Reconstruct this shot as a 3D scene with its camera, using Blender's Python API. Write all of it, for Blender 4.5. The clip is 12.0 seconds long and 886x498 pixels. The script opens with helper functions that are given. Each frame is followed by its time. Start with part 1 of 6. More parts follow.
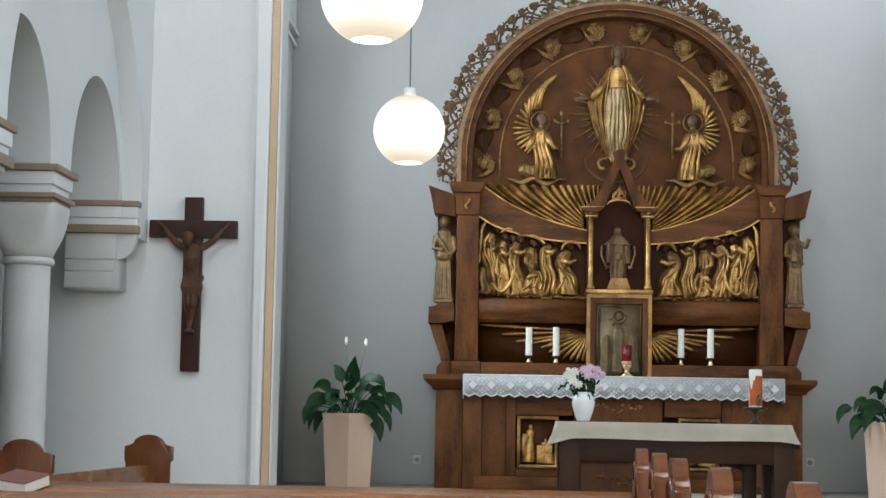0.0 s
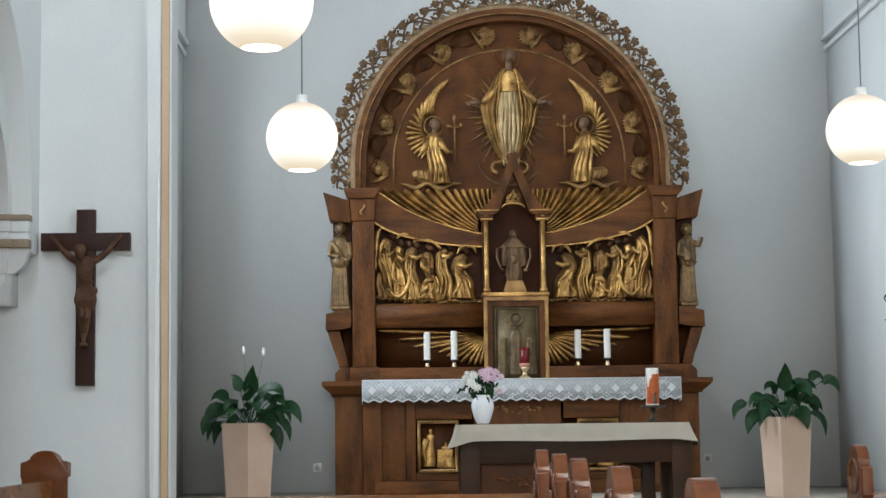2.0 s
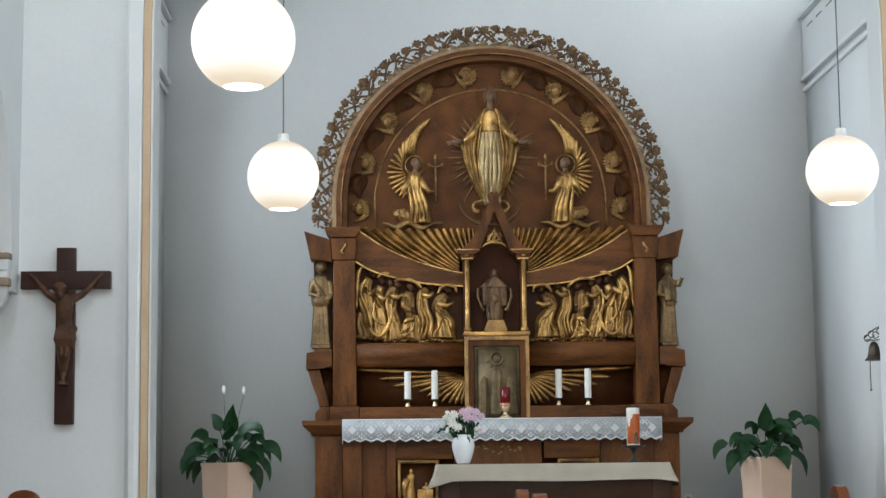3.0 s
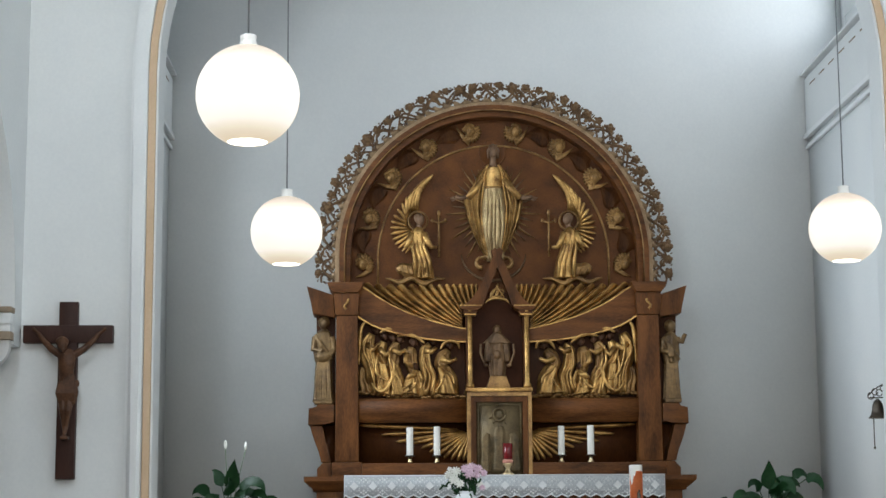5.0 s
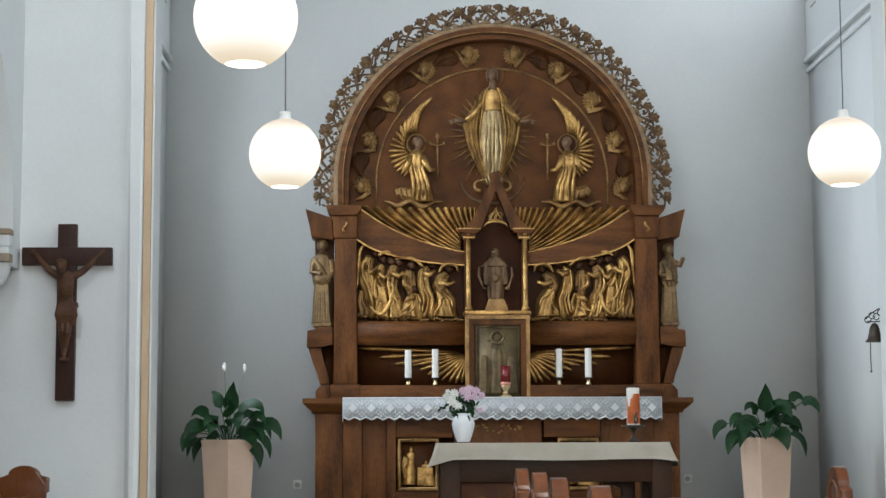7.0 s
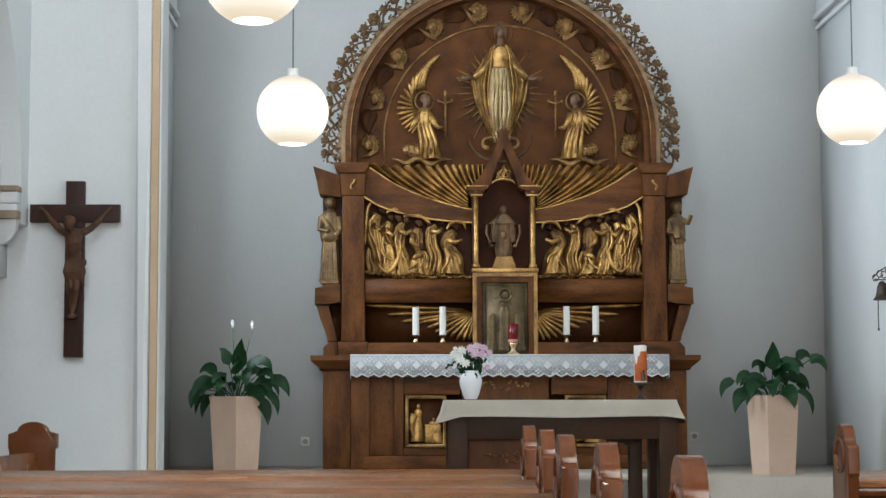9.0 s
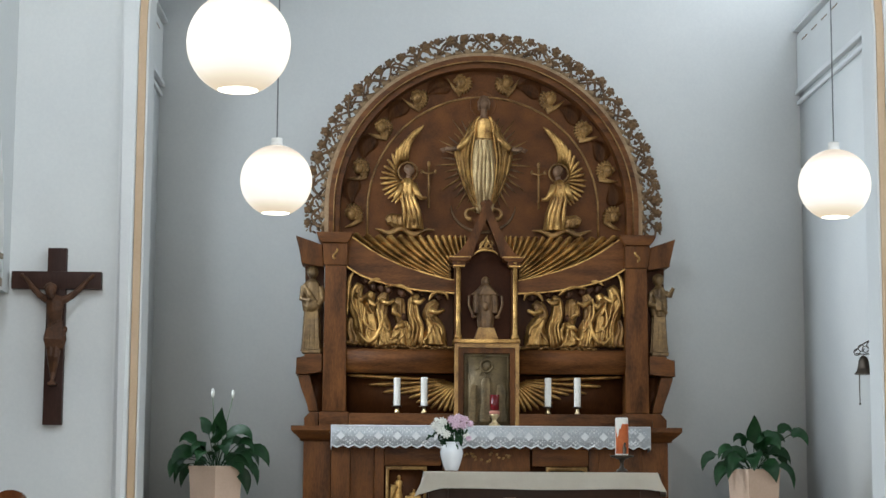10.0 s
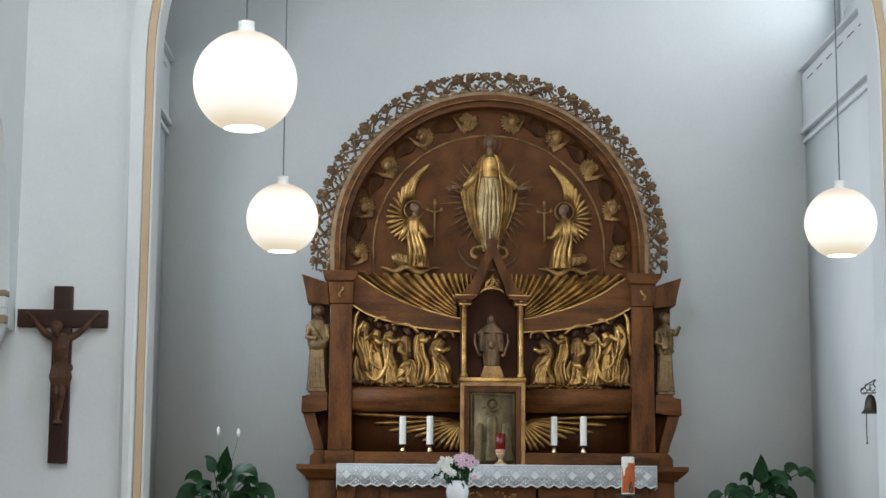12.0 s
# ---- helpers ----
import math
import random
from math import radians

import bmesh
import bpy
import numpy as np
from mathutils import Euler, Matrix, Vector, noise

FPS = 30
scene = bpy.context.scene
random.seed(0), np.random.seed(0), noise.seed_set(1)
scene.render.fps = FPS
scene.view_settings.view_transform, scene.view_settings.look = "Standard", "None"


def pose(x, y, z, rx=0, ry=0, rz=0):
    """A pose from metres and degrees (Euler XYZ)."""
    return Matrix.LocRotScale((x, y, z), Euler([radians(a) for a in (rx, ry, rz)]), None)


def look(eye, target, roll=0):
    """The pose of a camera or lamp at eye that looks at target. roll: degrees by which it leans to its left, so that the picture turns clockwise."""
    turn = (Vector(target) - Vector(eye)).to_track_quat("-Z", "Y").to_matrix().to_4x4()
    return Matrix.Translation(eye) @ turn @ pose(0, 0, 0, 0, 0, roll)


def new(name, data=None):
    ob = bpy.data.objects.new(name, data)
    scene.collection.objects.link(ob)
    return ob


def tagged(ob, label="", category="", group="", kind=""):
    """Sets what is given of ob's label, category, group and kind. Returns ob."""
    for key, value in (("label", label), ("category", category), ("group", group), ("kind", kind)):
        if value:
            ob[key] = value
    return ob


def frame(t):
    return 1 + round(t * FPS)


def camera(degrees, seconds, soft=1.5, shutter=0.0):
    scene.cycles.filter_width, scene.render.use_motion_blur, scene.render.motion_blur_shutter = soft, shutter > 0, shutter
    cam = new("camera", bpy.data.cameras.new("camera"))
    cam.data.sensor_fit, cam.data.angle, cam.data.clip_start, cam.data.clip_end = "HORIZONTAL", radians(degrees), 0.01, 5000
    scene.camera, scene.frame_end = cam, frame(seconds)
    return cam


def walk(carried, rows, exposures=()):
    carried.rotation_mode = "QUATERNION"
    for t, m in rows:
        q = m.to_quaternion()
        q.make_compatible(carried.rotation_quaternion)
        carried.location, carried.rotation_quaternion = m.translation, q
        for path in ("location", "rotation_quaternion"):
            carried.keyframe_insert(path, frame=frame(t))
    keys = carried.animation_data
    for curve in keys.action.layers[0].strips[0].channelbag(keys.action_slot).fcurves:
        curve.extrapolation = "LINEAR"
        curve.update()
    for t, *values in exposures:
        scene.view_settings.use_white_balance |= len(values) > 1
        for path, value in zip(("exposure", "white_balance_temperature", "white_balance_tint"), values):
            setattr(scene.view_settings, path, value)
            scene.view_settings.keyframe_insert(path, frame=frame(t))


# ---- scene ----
EYE = (0.0, 0.0, 1.05)
cam = camera(28.39, 12.0, soft=1.5)
# seconds, yaw, pitch, roll: a seated visitor turns the camera by hand
ROWS = [
    (0, 2.270, 5.513, -1.003),
    (0.5, 1.613, 6.454, 0.249),
    (1, 0.631, 6.433, 0.579),
    (1.5, -0.265, 5.956, 0.609),
    (2, -0.988, 5.704, 0.676),
    (2.5, -1.563, 6.032, 0.331),
    (3, -1.624, 6.981, 0.590),
    (3.5, -1.566, 7.960, 0.584),
    (3.7, -1.551, 8.289, 0.569),
    (5.3, -1.563, 8.806, 0.331),
    (5.5, -1.534, 8.678, 0.567),
    (6, -1.559, 8.289, 0.510),
    (6.5, -1.629, 7.212, 0.277),
    (7, -1.625, 6.287, 0.213),
    (7.5, -1.632, 5.553, 0.188),
    (9.3, -1.362, 4.894, 0.116),
    (9.5, -1.508, 5.379, 0.006),
    (10, -2.011, 7.204, -0.349),
    (10.5, -2.157, 8.574, -0.523),
    (11, -2.118, 8.647, -0.375),
    (11.5, -2.019, 8.498, -0.367),
    (12, -1.824, 8.456, -0.408),
]
walk(cam, [(t, pose(*EYE, 90 + pitch, roll, yaw)) for t, yaw, pitch, roll in ROWS],
     [(0.0, 0.0), (2.5, -0.03), (5.5, -0.16), (6.5, -0.12), (7.5, -0.03), (9.5, -0.03), (10.5, -0.14), (12.0, -0.15)])

# ---- light ----
world = bpy.data.worlds.new("sky")
scene.world = world
world.use_nodes = True
wn = world.node_tree.nodes
sky = wn.new("ShaderNodeTexSky")
sky.sky_type, sky.sun_disc = "NISHITA", False
sky.sun_elevation, sky.sun_rotation = radians(38), radians(120)
world.node_tree.links.new(sky.outputs["Color"], wn["Background"].inputs["Color"])
wn["Background"].inputs["Strength"].default_value = 0.12


def area_lamp(name, place, aim, width, height, power, colour, spread=180):
    """Daylight standing in a window opening; also used for the added fill lamps."""
    data = bpy.data.lights.new(name, "AREA")
    data.shape, data.size, data.size_y = "RECTANGLE", width, height
    data.energy, data.color = power, colour
    data.spread = math.radians(spread)
    ob = new(name, data)
    ob.matrix_world = look(place, aim)
    return ob


DAY = (0.77, 0.90, 1.0)
COOL = (0.80, 0.91, 1.0)
area_lamp("daylight_chancel_east", (4.85, 15.2, 6.9), (1.2, 15.6, 4.6), 1.3, 2.1, 42, COOL)
area_lamp("daylight_chancel_west_high", (-2.75, 14.7, 6.9), (1.2, 14.9, 3.9), 1.4, 2.1, 5, COOL)
# added fill that brightens the east wall and lower chancel from out of view
area_lamp("fill_chancel_west", (-2.72, 14.3, 3.35), (3.9, 13.9, 1.3), 1.1, 2.8, 75, COOL, 110)
for wy in (2.2, 6.0):
    area_lamp("daylight_clerestory", (-2.9, wy, 7.4), (3.6, 14.6, 1.8), 1.5, 1.4, 235, COOL)
for wy, power in ((-2.5, 130), (2.0, 130), (6.5, 125), (10.8, 40)):
    area_lamp("daylight_nave", (5.15, wy, 5.6), (0, wy, 3.2), 1.3, 2.4, power, DAY)
# added frontal fill for altar and walls; the rear wall has no window
area_lamp("rear_fill", (1.0, -7.8, 3.3), (1.0, 4, 2.2), 4.4, 4.4, 590, (1.0, 0.95, 0.88))


# ---- materials ----
def nodes(name):
    mat = bpy.data.materials.new(name)
    mat.use_nodes = True
    return mat, mat.node_tree.nodes, mat.node_tree.links, mat.node_tree.nodes["Principled BSDF"]


def surface(name, low, high, rough=0.6, metal=0.0, scale=4.0, stretch=(1, 1, 1), fine=60.0, bump=0.1, rough_var=0.1, depth=0.01, piece=0.0, shine=0.5):
    """A two-scale mottled material between two colours, with fine relief."""
    mat, n, l, b = nodes(name)
    tc = n.new("ShaderNodeTexCoord")
    mp = n.new("ShaderNodeMapping")
    mp.inputs["Scale"].default_value = stretch
    l.new(tc.outputs["Object"], mp.inputs["Vector"])
    big = n.new("ShaderNodeTexNoise")
    big.inputs["Scale"].default_value, big.inputs["Detail"].default_value = scale, 5
    small = n.new("ShaderNodeTexNoise")
    small.inputs["Scale"].default_value, small.inputs["Detail"].default_value = fine, 3
    for t in (big, small):
        l.new(mp.outputs["Vector"], t.inputs["Vector"])
    mix = n.new("ShaderNodeMath")
    mix.operation = "MULTIPLY_ADD"
    l.new(small.outputs["Fac"], mix.inputs[0])
    mix.inputs[1].default_value = 0.45
    l.new(big.outputs["Fac"], mix.inputs[2])
    ramp = n.new("ShaderNodeValToRGB")
    ramp.color_ramp.elements[0].position, ramp.color_ramp.elements[1].position = 0.48, 0.98
    ramp.color_ramp.elements[0].color, ramp.color_ramp.elements[1].color = (*low, 1), (*high, 1)
    last = mix.outputs[0]
    if piece:
        info = n.new("ShaderNodeObjectInfo")
        add = n.new("ShaderNodeMath")
        add.operation = "MULTIPLY_ADD"
        l.new(info.outputs["Random"], add.inputs[0])
        add.inputs[1].default_value = piece
        l.new(mix.outputs[0], add.inputs[2])
        last = add.outputs[0]
    l.new(last, ramp.inputs["Fac"])
    l.new(ramp.outputs["Color"], b.inputs["Base Color"])
    rr = n.new("ShaderNodeMapRange")
    rr.inputs["To Min"].default_value, rr.inputs["To Max"].default_value = max(0.02, rough - rough_var), min(1, rough + rough_var)
    l.new(big.outputs["Fac"], rr.inputs["Value"])
    l.new(rr.outputs["Result"], b.inputs["Roughness"])
    b.inputs["Metallic"].default_value = metal
    b.inputs["Specular IOR Level"].default_value = shine
    if bump:
        bp = n.new("ShaderNodeBump")
        bp.inputs["Strength"].default_value, bp.inputs["Distance"].default_value = bump, depth
        l.new(mix.outputs[0], bp.inputs["Height"])
        l.new(bp.outputs["Normal"], b.inputs["Normal"])
    return mat


PLASTER = surface("painted_plaster", (0.70, 0.72, 0.725), (0.78, 0.795, 0.79), 0.85, scale=0.9, fine=45, bump=0.06, depth=0.004)
WHITE = surface("white_moulding_paint", (0.74, 0.76, 0.77), (0.82, 0.83, 0.83), 0.7, scale=2, fine=50, bump=0.05, depth=0.003)
OCHRE = surface("ochre_moulding_paint", (0.58, 0.41, 0.26), (0.68, 0.50, 0.34), 0.7, scale=3, fine=60, bump=0.05, depth=0.003)
BUFF = surface("buff_band_paint", (0.27, 0.20, 0.14), (0.37, 0.29, 0.21), 0.75, scale=3, fine=60, bump=0.05, depth=0.003)
STONE = surface("limewashed_stone", (0.60, 0.60, 0.60), (0.72, 0.72, 0.71), 0.8, scale=3, fine=70, bump=0.12, depth=0.004)
CEIL = surface("ceiling_paint", (0.68, 0.69, 0.69), (0.76, 0.77, 0.77), 0.85, scale=1, fine=40, bump=0.04, depth=0.004)
FLOORING = surface("sandstone_floor", (0.46, 0.41, 0.34), (0.60, 0.54, 0.46), 0.45, scale=2, fine=50, bump=0.05, depth=0.003, piece=0.12)
WOOD = surface("carved_oak", (0.040, 0.0135, 0.0038), (0.190, 0.070, 0.0195), 0.5, scale=5, stretch=(1.8, 1.8, 0.4), fine=60, bump=0.22, depth=0.004, shine=0.16)
WOOD_H = surface("carved_oak_beam", (0.040, 0.0135, 0.0038), (0.198, 0.073, 0.0205), 0.48, scale=5, stretch=(0.4, 1.8, 2.4), fine=60, bump=0.22, depth=0.004, shine=0.16)
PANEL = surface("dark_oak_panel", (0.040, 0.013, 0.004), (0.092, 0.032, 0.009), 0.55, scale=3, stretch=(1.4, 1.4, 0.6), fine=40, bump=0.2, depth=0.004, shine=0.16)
TABLEWOOD = surface("dark_table_oak", (0.022, 0.010, 0.005), (0.050, 0.022, 0.011), 0.45, scale=3, stretch=(0.6, 1.4, 1.4), fine=40, bump=0.2, depth=0.004, shine=0.16)
GILT = surface("worn_gilding", (0.13, 0.053, 0.012), (0.74, 0.45, 0.15), 0.37, metal=0.68, scale=9, fine=70, bump=0.25, depth=0.006, rough_var=0.14)
PALEGILT = surface("pale_silvered_gilding", (0.24, 0.155, 0.065), (0.66, 0.49, 0.26), 0.40, metal=0.55, scale=9, fine=70, bump=0.2, depth=0.005, rough_var=0.14)
OLDGILT = surface("aged_gilding", (0.095, 0.044, 0.013), (0.45, 0.255, 0.085), 0.44, metal=0.45, scale=7, fine=60, bump=0.3, depth=0.006, rough_var=0.14)
LACEWOOD = surface("aged_openwork_wood", (0.060, 0.029, 0.012), (0.24, 0.135, 0.058), 0.5, metal=0.2, scale=9, fine=60, bump=0.3, depth=0.006)
FACEWOOD = surface("brown_carved_faces", (0.11, 0.060, 0.033), (0.23, 0.135, 0.078), 0.5, scale=9, fine=60, bump=0.2, depth=0.004, shine=0.3)
CROSSWOOD = surface("dark_cross_wood", (0.030, 0.013, 0.010), (0.065, 0.030, 0.022), 0.5, scale=3, stretch=(2, 2, 0.4), fine=40, bump=0.2, depth=0.003, shine=0.16)
CORPUSWOOD = surface("brown_carved_wood", (0.045, 0.021, 0.012), (0.135, 0.062, 0.032), 0.45, scale=8, fine=60, bump=0.2, depth=0.004, shine=0.2)
PEWWOOD = surface("varnished_pew_wood", (0.14, 0.045, 0.012), (0.32, 0.12, 0.036), 0.25, scale=3, stretch=(0.4, 2, 2), fine=36, bump=0.12, depth=0.002)
PEWEND = surface("dark_varnished_pew_end", (0.080, 0.023, 0.008), (0.18, 0.056, 0.017), 0.17, rough_var=0.06, scale=3, stretch=(2, 2, 0.5), fine=36, bump=0.12, depth=0.002)


# ---- building blocks ----
def part(name, bm, material, parent=None, label="", smooth=False):
    """Links a bmesh as one mesh object, under a thing or part if one is given."""
    bmesh.ops.recalc_face_normals(bm, faces=bm.faces)
    for e in bm.edges:
        e.smooth = smooth or (len(e.link_faces) == 2 and e.calc_face_angle(0) < 0.55)
    me = bpy.data.meshes.new(name)
    bm.to_mesh(me)
    bm.free()
    me.materials.append(material)
    me.polygons.foreach_set("use_smooth", [True] * len(me.polygons))
    ob = new(name, me)
    if parent is not None:
        ob.parent = parent
        ob.matrix_parent_inverse = parent.matrix_world.inverted()
    if label:
        tagged(ob, label)
    return ob


def thing(name, x, y, z, label, category, group="", kind=""):
    """An empty at the base of a thing with several parts."""
    ob = new(name)
    ob.location = (x, y, z)
    ob.empty_display_size = 0.1
    bpy.context.view_layer.update()
    return tagged(ob, label, category, group, kind)


def box(bm, x0, x1, y0, y1, z0, z1, bevel=0.0):
    r = bmesh.ops.create_cube(bm, size=1, matrix=Matrix.LocRotScale(((x0 + x1) / 2, (y0 + y1) / 2, (z0 + z1) / 2), None, (abs(x1 - x0), abs(y1 - y0), abs(z1 - z0))))
    if bevel:
        edges = {e for v in r["verts"] for e in v.link_edges}
        bmesh.ops.bevel(bm, geom=list(edges), offset=bevel, segments=2, profile=0.6, affect="EDGES")
    return bm


def boxes(*rows, bevel=0.0):
    bm = bmesh.new()
    for r in rows:
        box(bm, *r, bevel=bevel)
    return bm


def prism(bm, pts, a0, a1, axis="y", bevel=0.0):
    """A closed outline pushed through from a0 to a1. axis y: outline in x, z; x: in y, z; z: in x, y."""
    def at(p, a):
        return {"y": (p[0], a, p[1]), "x": (a, p[0], p[1]), "z": (p[0], p[1], a)}[axis]
    near = [bm.verts.new(at(p, a0)) for p in pts]
    far = [bm.verts.new(at(p, a1)) for p in pts]
    k = len(pts)
    caps = [bm.faces.new(near), bm.faces.new(far[::-1])]
    for i in range(k):
        bm.faces.new((near[i], far[i], far[(i + 1) % k], near[(i + 1) % k]))
    if bevel:
        edges = {e for f in caps[:1] for e in f.edges}
        bmesh.ops.bevel(bm, geom=list(edges), offset=bevel, segments=2, profile=0.6, affect="EDGES")
    return bm


def arc(cx, cz, r, a0, a1, count=24, rz=None):
    rz = r if rz is None else rz
    return [(cx + r * math.cos(radians(a0 + (a1 - a0) * i / count)), cz + rz * math.sin(radians(a0 + (a1 - a0) * i / count))) for i in range(count + 1)]


def tube(bm, pts, radii, sides=8, flat=1.0, caps=True):
    """A round (or flattened) rod along points, with a radius at each."""
    pts = [Vector(p) for p in pts]
    if not isinstance(radii, (list, tuple)):
        radii = [radii] * len(pts)
    rings = []
    ref = Vector((0, 1, 0))
    for i, p in enumerate(pts):
        d = (pts[min(i + 1, len(pts) - 1)] - pts[max(i - 1, 0)]).normalized()
        s = d.cross(ref)
        s = s.normalized() if s.length > 1e-4 else Vector((1, 0, 0))
        u = s.cross(d).normalized()
        rings.append([bm.verts.new(p + radii[i] * (math.cos(2 * math.pi * k / sides) * s + flat * math.sin(2 * math.pi * k / sides) * u)) for k in range(sides)])
    for a, b in zip(rings, rings[1:]):
        for k in range(sides):
            bm.faces.new((a[k], a[(k + 1) % sides], b[(k + 1) % sides], b[k]))
    if caps:
        bm.faces.new(rings[0][::-1])
        bm.faces.new(rings[-1])
    return bm


def lathe(bm, profile, x, y, sides=24, z=0.0):
    """Turns (radius, height) pairs round an upright axis at x, y."""
    rings = []
    for r, h in profile:
        rings.append([bm.verts.new((x + max(r, 1e-4) * math.cos(2 * math.pi * k / sides), y + max(r, 1e-4) * math.sin(2 * math.pi * k / sides), z + h)) for k in range(sides)])
    for a, b in zip(rings, rings[1:]):
        for k in range(sides):
            bm.faces.new((a[k], a[(k + 1) % sides], b[(k + 1) % sides], b[k]))
    bm.faces.new(rings[0][::-1])
    bm.faces.new(rings[-1])
    return bm


def ball(bm, x, y, z, rx, ry=None, rz=None, u=12, v=8, turn=None):
    ry, rz = rx if ry is None else ry, rx if rz is None else rz
    m = Matrix.LocRotScale((x, y, z), turn, (rx, ry, rz))
    bmesh.ops.create_uvsphere(bm, u_segments=u, v_segments=v, radius=1, matrix=m)
    return bm


# ---- the setting ----
BACK, ARCH, ARCH_B = 16.1, 13.3, 13.62         # rear wall of the chancel; chancel arch wall, front and back
AX, SPRING, TOP = 1.0, 4.5, 9.0               # axis and springing of the chancel arch
CH_L, CH_R, FL = -2.10, 3.914, 0.44            # chancel side walls and floor height
NAVE_L, NAVE_R = -2.83, 4.9


def setting(ob, label, category):
    return tagged(ob, label, category, kind="structure")


# floors
setting(part("floor", boxes((-6, NAVE_R + 0.4, -8.4, 11.4, -0.3, 0.0)), FLOORING), "pale worn stone floor of the nave", "floor")
bm = boxes((-4.6, NAVE_R + 0.4, 11.4, 13.02, -0.3, 0.15))
box(bm, -2.2, 4.2, 12.86, ARCH, 0.152, 0.30, 0.008)
setting(part("floor_altar_platform", bm, FLOORING), "low stone platform and step before the chancel", "floor")
setting(part("floor_chancel", boxes((-2.8, 4.9, ARCH - 0.1, BACK + 0.3, -0.3, FL)), FLOORING), "raised sandstone floor of the chancel", "floor")

# chancel walls
setting(part("wall_chancel_back", boxes((-2.8, 4.9, BACK, BACK + 0.4, FL + 0.002, TOP)), PLASTER), "pale grey-blue plastered rear wall behind the altar", "wall")


def windowed_wall(name, x0, x1, y0, y1, z0, z1, holes, material, label):
    """A wall along y with upright window openings (y0, y1, sill, head) in order."""
    bm = bmesh.new()
    y = y0
    for a, b, s, h in holes:
        box(bm, x0, x1, y, a, z0, z1)
        box(bm, x0, x1, a, b, z0, s)
        box(bm, x0, x1, a, b, h, z1)
        y = b
    box(bm, x0, x1, y, y1, z0, z1)
    return setting(part(name, bm, material), label, "wall")


setting(part("wall_chancel_east", boxes((CH_R, 4.9, ARCH_B, BACK, FL + 0.002, 5.188)), PLASTER), "pale plastered chancel side wall below a deep window niche", "wall")
windowed_wall("wall_chancel_east_upper", 4.27, 4.9, ARCH_B, BACK, 5.19, TOP, [(14.45, 15.95, 5.75, 8.0)], PLASTER, "pale plastered upper chancel wall with a high window")
# tall low opening is added out of view to let the west fill through
windowed_wall("wall_chancel_west", -2.8, CH_L, ARCH_B, BACK, FL + 0.002, 5.188, [(13.75, 14.85, 1.95, 4.75)], PLASTER, "pale plastered chancel side wall with an added, unseen tall opening")
windowed_wall("wall_chancel_west_upper", -2.8, -2.46, ARCH_B, BACK, 5.19, TOP, [(13.95, 15.45, 5.75, 8.0)], PLASTER, "pale plastered upper chancel wall with a high window")

# chancel arch wall
def opening(r, z0=0.0, spring=SPRING, cx=AX, count=36):
    return [(cx - r, z0)] + arc(cx, spring, r, 180, 0, count) + [(cx + r, z0)]


bm = bmesh.new()
RIN = 2.822
prism(bm, [(-5.2, 0)] + opening(RIN) + [(6.0, 0), (6.0, TOP), (-5.2, TOP)], ARCH, ARCH_B)
setting(part("wall_chancel_arch", bm, PLASTER), "pale plastered wall with the round chancel arch", "wall")


def band(name, r0, r1, y0, y1, material, label, bevel=0.0):
    bm = bmesh.new()
    outer = opening(r1, 0.003)
    inner = opening(r0, 0.003)
    prism(bm, outer + inner[::-1], y0, y1, bevel=bevel)
    return setting(part(name, bm, material), label, "moulding")


band("trim_arch_edge", 3.010, 3.030, ARCH - 0.02, ARCH - 0.002, WHITE, "thin white edge of the chancel arch moulding")
band("trim_arch_roll", 2.899, 3.007, ARCH - 0.085, ARCH - 0.002, WHITE, "white rounded band round the chancel arch", 0.045)
band("trim_arch_ochre", 2.840, 2.896, ARCH - 0.04, ARCH - 0.002, OCHRE, "ochre painted band round the chancel arch", 0.008)
band("trim_arch_inner", 2.824, 2.838, ARCH - 0.02, ARCH - 0.002, WHITE, "white inner band round the chancel arch", 0.004)

# string course, frieze and sills below the chancel windows
for name, s, xw in (("trim_east", -1, CH_R), ("trim_west", 1, CH_L)):
    def out(a, b):
        return (xw + s * a, xw + s * b) if s > 0 else (xw + s * b, xw + s * a)
    ya = ARCH_B + 0.01 if s < 0 else 15.0
    bm = bmesh.new()
    box(bm, *out(0.002, 0.05), ya, BACK - 0.004, 4.58, 4.625, 0.006)
    box(bm, *out(0.002, 0.03), ya, BACK - 0.004, 4.485, 4.525, 0.006)
    setting(part(name + "_string_course", bm, WHITE), "white moulded string course on the chancel wall", "moulding")
    bm = bmesh.new()
    box(bm, *out(0.002, 0.022), ya, BACK - 0.004, 4.63, 5.16, 0.004)
    setting(part(name + "_panel", bm, PLASTER), "smooth plaster panel below the chancel window", "wall panel")
    bm = bmesh.new()
    if s < 0:
        box(bm, *out(-0.354, 0.06), ARCH_B + 0.01, BACK - 0.004, 5.192, 5.215, 0.004)
    else:
        box(bm, *out(-0.354, 0.06), ARCH_B + 0.01, BACK - 0.004, 5.192, 5.215, 0.004)
    setting(part(name + "_sill", bm, WHITE), "white sloping sill of the chancel window", "window sill")
    bm = bmesh.new()
    for k in range(6 if s < 0 else 2):
        y = ya + 0.24 + k * 0.36
        box(bm, *out(0.0225, 0.026), y, y + 0.2, 5.06, 5.072)
    setting(part(name + "_slots", bm, BUFF), "row of short slots in the plaster panel", "vent slots")

# nave: arcade wall, aisle, closing walls and ceilings
REC, WBACK, RESP, ABA = -2.98, -3.37, 12.95, 2.63
COLY = 11.27
SM = 0.715
C_FAR, C_NEAR = RESP - SM, RESP - 3 * SM - 0.52
bm = bmesh.new()
